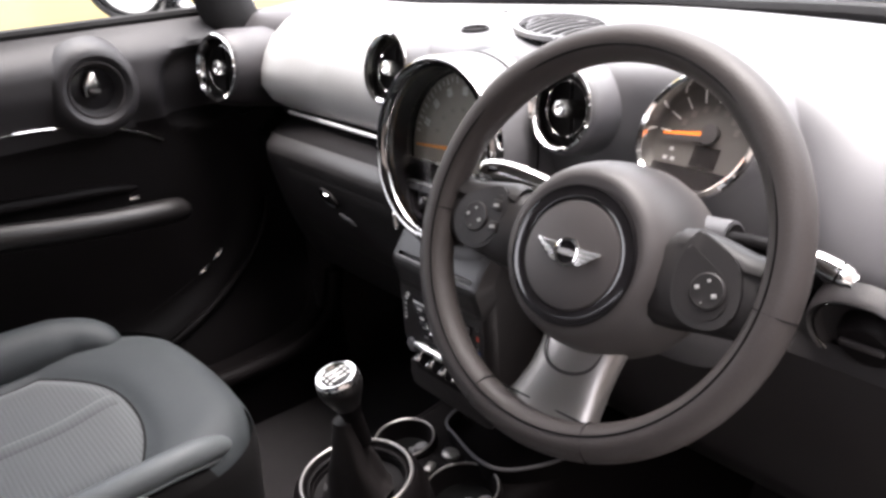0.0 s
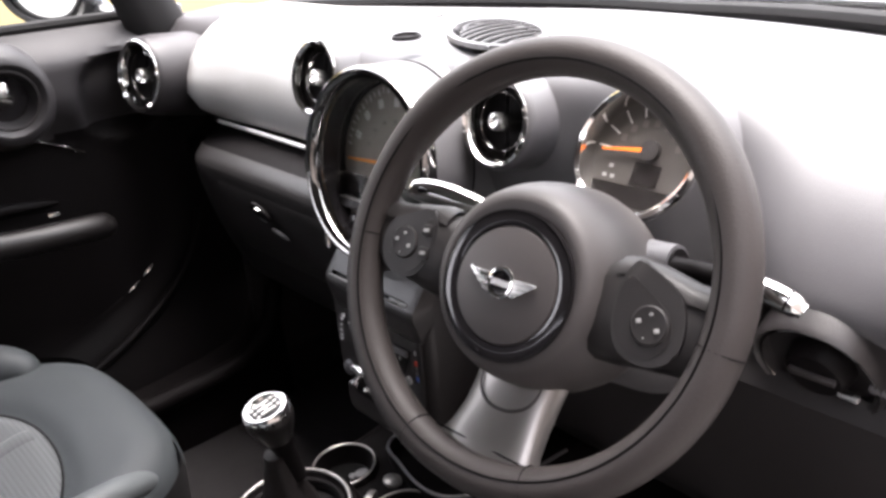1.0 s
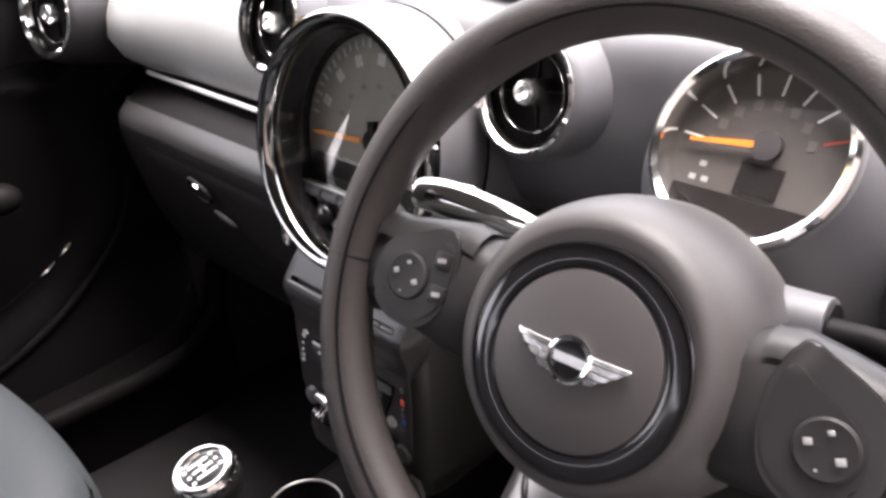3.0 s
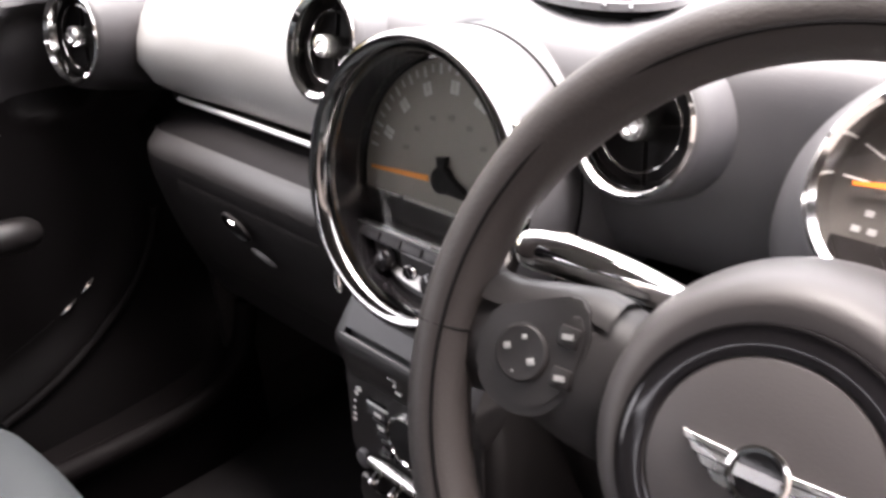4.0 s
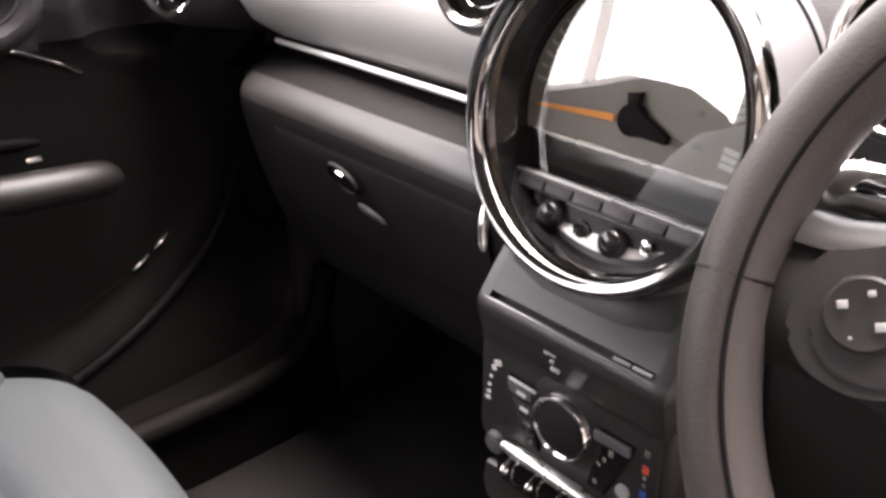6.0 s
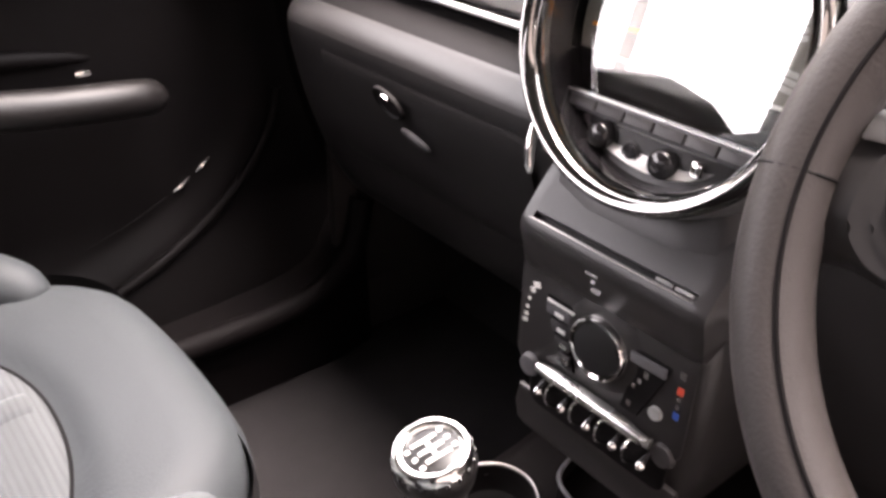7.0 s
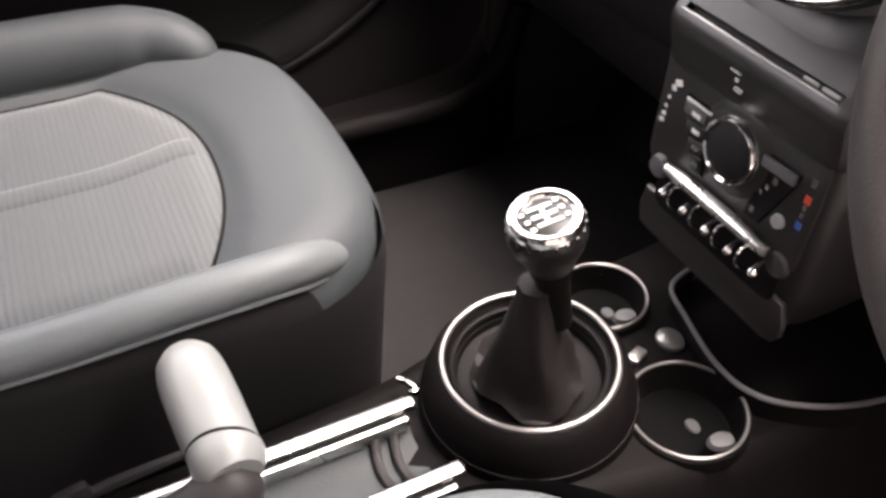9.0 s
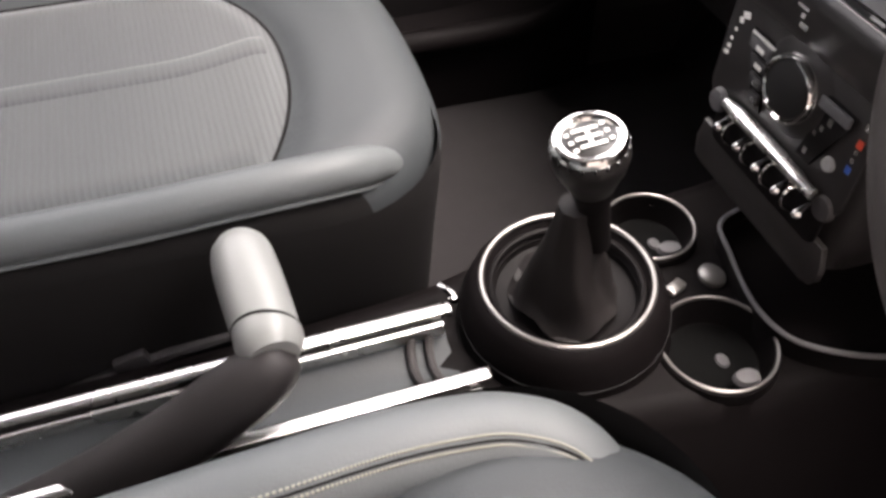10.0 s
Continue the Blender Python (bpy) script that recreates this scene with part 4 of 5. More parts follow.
for sgn in (-1, 1):
    flip = lambda pts: [(sgn * u, v) for u, v in pts][::sgn]
    rows = []
    for u, top, bot, crown in ((0.052, 0.016, -0.038, -0.004), (0.072, 0.028, -0.048, 0.0), (0.090, 0.031, -0.047, 0.001), (0.110, 0.028, -0.043, 0.001), (0.134, 0.023, -0.040, 0.0), (0.149, 0.023, -0.042, -0.002), (0.160, 0.029, -0.050, -0.006)):
        top -= 0.004 * (sgn < 0)
        rows.append([WM @ Vector((sgn * u, v, n)) for v, n in ((top - 0.006, -0.034), (top, -0.022), (top - 0.002, -0.010), (top - 0.008, -0.001 + crown), (top - 0.016, 0.004 + crown), ((top + bot) / 2, 0.006 + crown),
                     (bot + 0.014, 0.004 + crown), (bot + 0.005, -0.002 + crown), (bot, -0.014), (bot + 0.006, -0.034))])
    sp = part("side_spoke", loft(rows, close=True, caps=True), SPOKE, wheel, "dark spoke with control buttons", sharp=60)
    # strip along the top edge paints in the light that falls on it
    strip = []
    for u, top in ((0.078, 0.0290), (0.090, 0.0312), (0.110, 0.0282), (0.134, 0.0232), (0.147, 0.0228)):
        top -= 0.004 * (sgn < 0)
        strip.append([WM @ Vector((sgn * u, top + dv, n)) for dv, n in ((0.001, -0.024), (0.0022, -0.014), (0.0012, -0.006), (-0.003, 0.0005), (-0.0085, 0.0040), (-0.0125, 0.0052))])
    part("spoke_lit_edge", loft(strip), SPOKELIT, sp, "grey upper edge, paler where it catches light", sharp=70)
    podm = WM @ Matrix.Translation((0, 0, 0.0035 if sgn > 0 else 0.0020))
    edge_line = flip(smooth_outline([(u, v - 0.007 * (sgn < 0 and v > 0.01)) for u, v in ((0.0935, 0.0290), (0.106, 0.0265), (0.1271, 0.0165), (0.1352, 0.0056), (0.1392, -0.0103), (0.1370, -0.0260), (0.125, -0.0365), (0.1086, -0.0385), (0.0950, -0.0325), (0.0870, -0.0177), (0.0852, 0.0076))]))
    # right frame takes the lit tone, left one stays dark
    part("pod_frame", prism(edge_line, 0.0042, podm, 0.0014), SPOKELIT if sgn > 0 else SPOKE, sp, "grey frame round the buttons")
    pod = flip(smooth_outline([(u, v - 0.004 * (sgn < 0 and v > 0.006)) for u, v in ((0.0925, 0.0190), (0.1020, 0.0140), (0.1150, 0.0075), (0.1255, 0.0000), (0.1312, -0.0110), (0.1295, -0.0235), (0.119, -0.0320), (0.1060, -0.0335), (0.0955, -0.0275), (0.0885, -0.0150), (0.0875, 0.0050))]))
    part("button_pod", prism(pod, 0.0050, podm, 0.0014), SPOKE, sp, "dark rounded button pod")
    edge = [podm @ Vector((u, v, 0.0022)) for u, v in edge_line]
    part("pod_groove", tube(edge, 0.0006 if sgn > 0 else 0.0004, 6, closed=True, up=WM.to_3x3() @ Vector((0, 0, 1))), BLACK, sp)
    rc = (0.1150 * sgn, -0.0105)
    part("rocker", lathe([(0.0, 0.0142), (0.0035, 0.0138), (0.0045, 0.0125), (0.0040, 0.009), (0.0042, 0.0)], podm @ Matrix.Translation((*rc, 0.0025)), 36), SPOKE, sp, "round four-way button")
    for u, v, w in ((-0.0074, 0.001, 0.0050), (0.0068, -0.002, 0.0054), (0.0, 0.0078, 0.0036), (-0.001, -0.0092, 0.0018)):
        part("symbol_bar", box(w * 0.72, w * 0.6, 0.0006, podm @ pose(rc[0] + u, rc[1] + v, 0.0076, 0, 0, 25), 0.0002), DIM, sp)
    if sgn < 0:
        for u, v in ((-0.0945, 0.0045), (-0.0925, -0.0145)):
            part("small_button", box(0.011, 0.010, 0.004, podm @ pose(u, v, 0.0043), 0.0015), SPOKE, sp)
            part("symbol_bar", box(0.0054, 0.0026, 0.0006, podm @ pose(u, v, 0.0066, 0, 0, 12)), DIM, sp)

rows = []
for v, w, n in ((-0.060, 0.043, -0.030), (-0.085, 0.040, -0.029), (-0.100, 0.0385, -0.026), (-0.120, 0.039, -0.020), (-0.138, 0.042, -0.012), (-0.152, 0.047, -0.006), (-0.160, 0.050, -0.006)):
    rows.append([WM @ Vector((0.003 + w * s, v, n + dn)) for s, dn in ((-1.0, -0.018), (-1.0, -0.009), (-0.93, -0.004), (-0.78, 0.000), (-0.5, 0.003), (-0.2, 0.0045), (0.15, 0.0045), (0.5, 0.003), (0.78, 0.000), (0.93, -0.004), (1.0, -0.009), (1.0, -0.018))])
bsp = part("lower_spoke", loft(rows, close=True, caps=True), SILVER, wheel, "satin grey lower spoke", sharp=60)
u_line = [(-0.024, -0.080, -0.0272), (-0.0245, -0.092, -0.0252), (-0.020, -0.104, -0.0212), (-0.010, -0.111, -0.0180), (0.003, -0.1135, -0.0172), (0.016, -0.111, -0.0180), (0.026, -0.104, -0.0212), (0.0305, -0.092, -0.0252), (0.030, -0.080, -0.0272)]
part("spoke_groove", tube(smooth_path([WM @ Vector(p) for p in u_line], 4), [0.0006 + 0.0009 * math.sin(math.pi * k / 32) for k in range(33)], 8, flat=0.6, up=WM.to_3x3() @ Vector((0, 0, 1))), PLASTIC, bsp, "dark rounded groove")
part("spoke_joint", tube([WM @ Vector((0.003 + u, -0.143 + 0.05 * u * u, -0.0068)) for u in np.linspace(-0.046, 0.046, 9)], 0.0009, 6), BLACK, bsp)

# ---- driver's side of the dash face: round switch bowl and small keys ----
rm = frame_at((0.502, -0.006, 0.868), -24)
sw = part("switch_bowl", lathe([(-0.04, 0.054), (-0.004, 0.051), (0.001, 0.048), (-0.003, 0.045), (-0.012, 0.042), (-0.016, 0.0)], rm, 40), LOWER, dashboard, "round dark switch bowl")
part("switch_ring", torus(rm @ Matrix.Translation((0, 0, -0.002)), 0.0440, 0.0014, 48, 8), SMOKE, sw)
part("switch_knob", lathe([(-0.016, 0.026), (0.0, 0.024), (0.003, 0.021), (0.004, 0.0)], rm, 32), BLACK, sw)
part("knob_bar", box(0.036, 0.006, 0.005, rm @ pose(0, 0.003, 0.005), 0.0015), PLASTIC, sw)
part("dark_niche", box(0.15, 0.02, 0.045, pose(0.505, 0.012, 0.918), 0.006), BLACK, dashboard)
for x, z, w, mt in ((0.531, 0.917, 0.012, CHROME), (0.528, 0.858, 0.016, SATIN), (0.548, 0.872, 0.014, PAD), (0.520, 0.902, 0.012, PAD)):
    part("small_key", box(w, 0.008, 0.006, pose(x, -0.004, z), 0.0015), mt, dashboard)
part("lower_cover", loft([[Vector((x, y, z)) for y, z in ((0.008, 0.85), (-0.004, 0.835), (0.004, 0.78), (0.03, 0.70), (0.06, 0.64))] for x in np.linspace(0.12, 0.69, 16)]), LOWER, dashboard, "dark lower cover by the driver's knees")

# ---- centre stack ----
stack = thing("centre_stack", (0, 0.05, 0.55), "dark plastic centre stack with disc slot, climate knob and toggle switches", "centre stack")


def stack_body():
    rows = []
    for z, w, y in ((0.875, 0.070, -0.020), (0.845, 0.073, -0.026), (0.825, 0.082, -0.034), (0.800, 0.087, -0.045), (0.770, 0.087, -0.047), (0.72, 0.088, -0.046), (0.67, 0.086, -0.045), (0.625, 0.083, -0.040), (0.600, 0.082, -0.035), (0.596, 0.080, -0.015)):
        rows.append([Vector((-w, 0.20, z)), Vector((-w, y + 0.018, z)), Vector((-w + 0.004, y + 0.006, z)), Vector((-w + 0.014, y, z)), Vector((-w * 0.4, y - 0.003, z)), Vector((w * 0.4, y - 0.003, z)),
                     Vector((w - 0.014, y, z)), Vector((w - 0.004, y + 0.006, z)), Vector((w, y + 0.018, z)), Vector((w, 0.20, z))])
    return loft(rows)


part("body", stack_body(), STACK, stack, "dark grained plastic body", sharp=50)
# disc slot in a projecting lip
lipm = frame_at((0.0, -0.0541, 0.8000), 40)
prof = ((-0.026, 0.842), (-0.042, 0.8255), (-0.0555, 0.8095), (-0.0606, 0.8033), (-0.0617, 0.8018), (-0.0560, 0.7960), (-0.0590, 0.7925), (-0.0650, 0.7977), (-0.0660, 0.7966), (-0.0684, 0.7925), (-0.0694, 0.7880), (-0.0690, 0.7830), (-0.0670, 0.7760), (-0.0648, 0.7690), (-0.0630, 0.7610), (-0.0612, 0.7520), (-0.0560, 0.7480))
flat = {5: (-0.0626, 0.8008), 6: (-0.0641, 0.7989)}
lip_rows = []
for a in sorted(set(np.linspace(-1, 1, 25)) | {-0.800, -0.792, 0.792, 0.800}):
    s = math.sqrt(max(0.0, 1 - max(0.0, (abs(a) - 0.86) / 0.14) ** 2))
    shut = {} if abs(a) < 0.796 else flat
    lip_rows.append([Vector((0.091 * a, lerp(-0.030, y, 0.35 + 0.65 * s) + 0.0095, lerp(0.800, z, 0.45 + 0.55 * s))) for y, z in (shut[k] if k in shut else p for k, p in enumerate(prof))])
lip = part("slot_lip", loft(lip_rows), STACK, stack, "projecting rounded lip with a recessed disc slot", sharp=50)
# highlight on the lip's lower edge, added as a thin silver line
part("slot_highlight", tube([(x, -0.0564, 0.7968) for x in np.linspace(-0.076, 0.072, 12)], [0.0004] + [0.0011] * 10 + [0.0004], 8), SILVER, lip, "thin silver line for the highlight on the slot edge")
part("slot", box(0.142, 0.0030, 0.0010, lipm @ pose(0, -0.0002, -0.0062)), RUBBER, lip, "black disc slot")
part("eject_key", box(0.013, 0.0026, 0.003, lipm @ pose(0.047, -0.0004, -0.0010), 0.0007), DIM, lip)
part("eject_key", box(0.014, 0.0026, 0.003, lipm @ pose(0.063, -0.0004, -0.0010), 0.0007), DIM, lip)
# climate panel
cm = frame_at((0, -0.0488, 0.705), 1)
face = part("climate_panel", prism(rounded(0.166, 0.112, 0.014), 0.0018, cm @ pose(-0.001, 0.010, 0), 0.0017), STACK, stack, "smooth black climate panel")
kc = cm @ pose(0.003, 0.0155, 0)
kn = part("climate_knob", lathe([(0.002, 0.0216), (0.010, 0.0212), (0.0115, 0.019), (0.0110, 0.0)], kc, 48), RUBBER, stack, "large black climate knob")
part("knob_ring", lathe([(0.002, 0.0262), (0.009, 0.0258), (0.0118, 0.0246), (0.0122, 0.0232), (0.0110, 0.0216), (0.005, 0.0212)], kc, 64), CHROME, kn, "chrome ring")
part("knob_base", lathe([(0.0015, 0.0372), (0.0032, 0.0352), (0.0046, 0.0315), (0.0058, 0.0275), (0.0058, 0.0255)], kc, 56), STACK, kn, "swelling base of the knob")
# a fan of keys on either side of the knob
part("key_plate", prism([(-0.0545, 0.031), (-0.019, 0.031), (-0.026, 0.016), (-0.0265, 0.004), (-0.020, -0.024), (-0.034, -0.024)][::-1], 0.002, cm @ pose(0, 0, 0.0018), 0.0008), BLACK, face)
part("key_plate", prism([(0.0250, 0.031), (0.0630, 0.031), (0.0600, 0.020), (0.0420, -0.024), (0.0260, -0.024), (0.0325, 0.004), (0.032, 0.016)][::-1], 0.002, cm @ pose(0, 0, 0.0018), 0.0008), BLACK, face)
for k in range(4):
    v, u = 0.0225 - 0.0125 * k, -0.0400 + 0.0035 * k
    part("climate_key", box(0.025 - 0.0045 * k, 0.0095, 0.003, cm @ pose(u, v, 0.0050), 0.0012), PAD if k == 0 else UPPER, face, "grey key" if k == 0 else "")
    part("key_mark", box(0.009 - 0.001 * k, 0.0035, 0.0006, cm @ pose(u + 0.002, v - 0.001, 0.0067)), MARK if k < 2 else SATIN, face)
part("key_edge", box(0.028, 0.0022, 0.002, cm @ pose(-0.0385, 0.0292, 0.0054), 0.0008), MARK, face)
part("climate_key", box(0.031, 0.0085, 0.003, cm @ pose(0.0455, 0.0255, 0.0050, 0, 0, 2), 0.0012), PAD, face, "grey key")
for u, v, w in ((0.045, 0.0155, 0.0045), (0.0400, 0.0075, 0.0035), (0.0360, 0.001, 0.003), (0.034, -0.016, 0.004)):
    part("key_mark", box(w, w * 1.3, 0.0006, cm @ pose(u, v, 0.0042)), SATIN, face)
part("push_switch", lathe([(0.0018, 0.0058), (0.0045, 0.0052), (0.0052, 0.0)], cm @ pose(0.0565, -0.0115, 0), 20), DIM, face, "small round grey push switch")
for v, mt, w in ((0.031, SATIN, 0.0046), (0.0175, RED, 0.0050), (0.0105, SATIN, 0.0026), (0.004, SATIN, 0.003), (-0.004, BLUE, 0.0048)):
    part("warmth_mark", box(w, w * 1.25, 0.0006, cm @ pose(0.0720, v, 0.0021)), mt, face)
for u, v, w, h in ((-0.0675, 0.0325, 0.0075, 0.0050), (-0.0715, 0.0265, 0.0045, 0.0045), (-0.0745, 0.0170, 0.0028, 0.0026), (-0.0760, 0.0085, 0.0030, 0.0028), (-0.0765, 0.0015, 0.0042, 0.0032), (-0.0775, -0.0045, 0.0052, 0.0034)):
    part("fan_mark", box(w, h, 0.0006, cm @ pose(u, v, 0.0021, 0, 0, 20)), MARK, face)
for u, z, w, h, d in ((-0.0090, 0.7795, 0.011, 0.0034, 0.0106), (-0.0080, 0.7735, 0.0040, 0.0056, 0.0088), (-0.0065, 0.7655, 0.0085, 0.0050, 0.0067)):
    part("indicator_mark", box(w, h, 0.0012, cm @ pose(u, z - 0.705, d, -14, 0, 0)), SATIN, stack)
# toggle bar
tm = frame_at((0, -0.050, 0.669), 0)
bar = part("toggle_bar", tube([tm @ Vector((u, 0.0 + 0.001 * math.cos(u * 30), 0.006)) for u in np.linspace(-0.054, 0.060, 21)], [0.002 + 0.0042 * min(1, 4 * min(k / 20, 1 - k / 20) + 0.45) for k in range(21)], 12), SATIN, stack, "satin chrome bar over the toggles")
part("bar_end", lathe([(0, 0.011), (0.006, 0.009), (0.008, 0.0)], tm @ pose(-0.066, -0.007, 0), 20), PAD, stack)
part("bar_end", lathe([(0, 0.011), (0.004, 0.009), (0.005, 0.0)], tm @ pose(0.068, -0.007, 0), 20), PLASTIC, stack)
part("toggle_well", prism(rounded(0.138, 0.036, 0.008), 0.002, tm @ pose(0.004, -0.024, 0.0), 0.001), BLACK, stack)
for k in range(5):
    u = -0.0465 + 0.0262 * k
    tg = part("toggle_switch", merged(tube([tm @ Vector((u, -0.010, 0.0)), tm @ Vector((u, -0.013, 0.006)), tm @ Vector((u, -0.0165, 0.011))], [0.0030, 0.0028, 0.0034], 12),
                                      lathe([(0.0085, 0.0), (0.0095, 0.0034), (0.0120, 0.0040), (0.0140, 0.0032), (0.0148, 0.0)], tm @ pose(u, -0.0180, 0), 16)), GLOSS, stack, "black toggle with a chrome tip")
    part("tip", lathe([(0.0118, 0.0041), (0.0140, 0.0036), (0.0156, 0.0022), (0.0160, 0.0)], tm @ pose(u, -0.0180, 0), 14), CHROME, tg, "chrome tip")
    if k < 4:
        part("guard", tube(smooth_path([tm @ Vector((u + 0.0131, v, d)) for v, d in ((-0.004, 0.002), (-0.004, 0.012), (-0.006, 0.0165), (-0.013, 0.0180), (-0.022, 0.014), (-0.031, 0.002))], 4), 0.0013, 8), CHROME, stack, "thin chrome guard loop")
flap = [(-0.080, 0.040), (-0.084, 0.020), (-0.080, 0.003), (-0.070, 0.0), (0.074, 0.0), (0.083, 0.003), (0.0885, 0.011), (0.0885, 0.022), (0.082, 0.040)]
part("kick_flap", prism(flap[::-1], 0.005, frame_at((0, -0.0445, 0.592), 0), 0.0016), STACK, stack)

# ---- centre console ----
console = thing("centre_console", (0, -0.15, FLOOR_Z), "dark plastic centre console with cup holders and gear surround", "centre console")


CUPS = (((-0.077, -0.078, 0.512), 0.0410), ((0.0635, -0.0895, 0.512), 0.0470))


def tunnel():
    rows = []
    for y, w, z in ((0.40, 0.150, 0.53), (0.10, 0.140, 0.512), (0.02, 0.132, 0.506), (-0.08, 0.125, 0.506), (-0.16, 0.112, 0.508), (-0.24, 0.098, 0.508), (-0.30, 0.090, 0.498), (-0.45, 0.088, 0.49), (-0.9, 0.088, 0.49)):
        rows.append((y, w, z))
    ys, ws, zs = (np.array(c) for c in zip(*rows[::-1]))
    sheet = []
    for y in np.concatenate([np.linspace(0.40, 0.0, 9), np.linspace(-0.01, -0.15, 36), np.linspace(-0.16, -0.90, 24)]):
        w, z = float(np.interp(y, ys, ws)), float(np.interp(y, ys, zs))
        sheet.append([Vector((-w - 0.06, y, FLOOR_Z)), Vector((-w - 0.035, y, 0.40)), Vector((-w, y, z - 0.022)), Vector((-w + 0.006, y, z - 0.006))] + [Vector((x, y, z)) for x in np.linspace(0.02 - w, w - 0.02, 49)]
                     + [Vector((w - 0.006, y, z - 0.006)), Vector((w, y, z - 0.022)), Vector((w + 0.035, y, 0.40)), Vector((w + 0.06, y, FLOOR_Z))])
    bm = loft(sheet)
    hole = lambda p: p.z > 0.47 and any(math.hypot(p.x - c[0], p.y - c[1]) < r + 0.001 for c, r in CUPS)
    bmesh.ops.delete(bm, geom=[f for f in bm.faces if hole(f.calc_center_median())], context="FACES")
    return bm


part("tunnel", tunnel(), CONSOLE, console, "dark grained plastic tunnel cover", sharp=50)
part("side_carpet", loft([[Vector((-w - 0.064, y, FLOOR_Z + 0.002)), Vector((-w - 0.040, y, 0.40)), Vector((-w - 0.006, y, 0.475))] for y, w in ((0.40, 0.15), (0.10, 0.140), (-0.08, 0.125), (-0.24, 0.098))]), CARPET, console, "dark carpet on the tunnel side")
# cup holders
for c, r in CUPS:
    cm2 = Matrix.Translation(c) @ Matrix.Rotation(radians(2), 4, "X")
    cup = part("cup_holder", lathe([(-0.012, r + 0.006), (0.0, r + 0.005), (0.003, r + 0.002), (0.001, r - 0.001), (-0.012, r - 0.003), (-0.024, r - 0.007), (-0.0245, 0.0)], cm2, 48), BLACK, console, "round dark cup holder")
    part("rim_ring", torus(cm2 @ Matrix.Translation((0, 0, 0.0025)), r + 0.0015, 0.0015, 56, 8), SILVER, cup, "thin grey ring")
    # blackened floor paints the shade of a deeper cup
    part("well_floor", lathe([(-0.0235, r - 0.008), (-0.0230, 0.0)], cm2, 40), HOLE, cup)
    part("floor_dot", lathe([(-0.0230, 0.0075), (-0.0210, 0.0065), (-0.0205, 0.0)], cm2 @ pose(0.004, 0.008, 0), 20, squash=0.75), PAD, cup)
    part("grip_tab", lathe([(-0.004, 0.012), (0.001, 0.010), (0.002, 0.0)], cm2 @ pose(r - 0.011, 0.006, 0, 0, 0, 80), 20, squash=0.7), PAD, cup, "small grey rubber tab")
part("coin_button", lathe([(-0.004, 0.0145), (0.0015, 0.0135), (0.003, 0.011), (0.0035, 0.0)], Matrix.Translation((-0.008, -0.050, 0.508)), 28, squash=0.85), SILVER, console, "small grey round plug")
part("clip", box(0.012, 0.020, 0.008, pose(-0.004, -0.090, 0.509, 0, 0, 25), 0.003), SILVER, console)
part("tray_lip", tube(smooth_path([(-0.085, 0.09, 0.535), (-0.062, 0.02, 0.53), (-0.048, -0.022, 0.528), (-0.012, -0.034, 0.526), (0.045, -0.046, 0.526), (0.085, -0.040, 0.528), (0.112, -0.012, 0.53), (0.132, 0.035, 0.532), (0.15, 0.12, 0.54)], 6), 0.0024, 8), PAD, console, "thin raised edge of the front tray")
part("tray", loft([[p, Vector((p.x, p.y, 0.50))] for p in smooth_path([(-0.062, 0.02, 0.528), (-0.048, -0.022, 0.526), (-0.012, -0.034, 0.524), (0.045, -0.046, 0.524), (0.085, -0.040, 0.526), (0.112, -0.012, 0.528), (0.132, 0.035, 0.53)], 5)]), BLACK, console)
# gear surround
gmx = Matrix.Translation((-0.0115, -0.1985, 0.553)) @ Matrix.Rotation(radians(3), 4, "X")
collar = part("gear_collar", lathe([(-0.060, 0.094), (-0.030, 0.089), (-0.010, 0.082), (-0.002, 0.0765), (0.0, 0.073), (-0.004, 0.068), (-0.014, 0.064), (-0.016, 0.06)], gmx, 64), CONSOLE, console, "round dark collar round the gear lever")
part("collar_ring", torus(gmx @ Matrix.Translation((0, 0, 0.0005)), 0.0712, 0.0025, 80, 10), SILVER, collar, "satin grey ring")
part("base_ring", torus(gmx @ Matrix.Translation((0, 0, -0.036)), 0.0895, 0.0012, 80, 8), RUBBER, collar)
part("inner_ring", torus(gmx @ Matrix.Translation((0, 0, -0.009)), 0.0635, 0.003, 64, 8), BLACK, collar)

# gear lever with a folded leather boot
lever = thing("gear_lever", (-0.012, -0.2, 0.53), "gear lever with chrome-capped knob and black leather boot", "gear lever")


def boot():
    rows = []
    top, base = Vector((0.005, -0.212, 0.655)), Vector((-0.0115, -0.1985, 0.534))
    for k in range(15):
        t = k / 14
        c = base.lerp(top, t)
        r = lerp(0.0440, 0.0135, min(1.0, t * 1.05) ** 0.80) if t > 0.03 else 0.0470
        ring = []
        for j in range(48):
            a = 2 * math.pi * j / 48
            fold = 1 + 0.13 * (1 - abs(2 * t - 0.8)) * math.cos(4 * a + 0.7) + 0.022 * math.cos(9 * a + 5 * t) + 0.04 * math.cos(2 * a + 3 * t)
            ring.append(c + Vector((r * fold * math.cos(a), r * fold * math.sin(a), 0.006 * math.sin(4 * a + 9 * t) * (1 - t))))
        rows.append(ring)
    return loft(rows, close=True, caps=True)


part("boot_well", lathe([(-0.0150, 0.0615), (-0.0220, 0.0590), (-0.0250, 0.0500), (-0.0240, 0.0300)], gmx, 56), BLACK, lever)
part("boot", boot(), BOOT, lever, "folded black leather boot", sharp=60)
KM = Matrix.Translation((0.0095, -0.2155, 0.721)) @ Matrix.Rotation(radians(12), 4, "X")
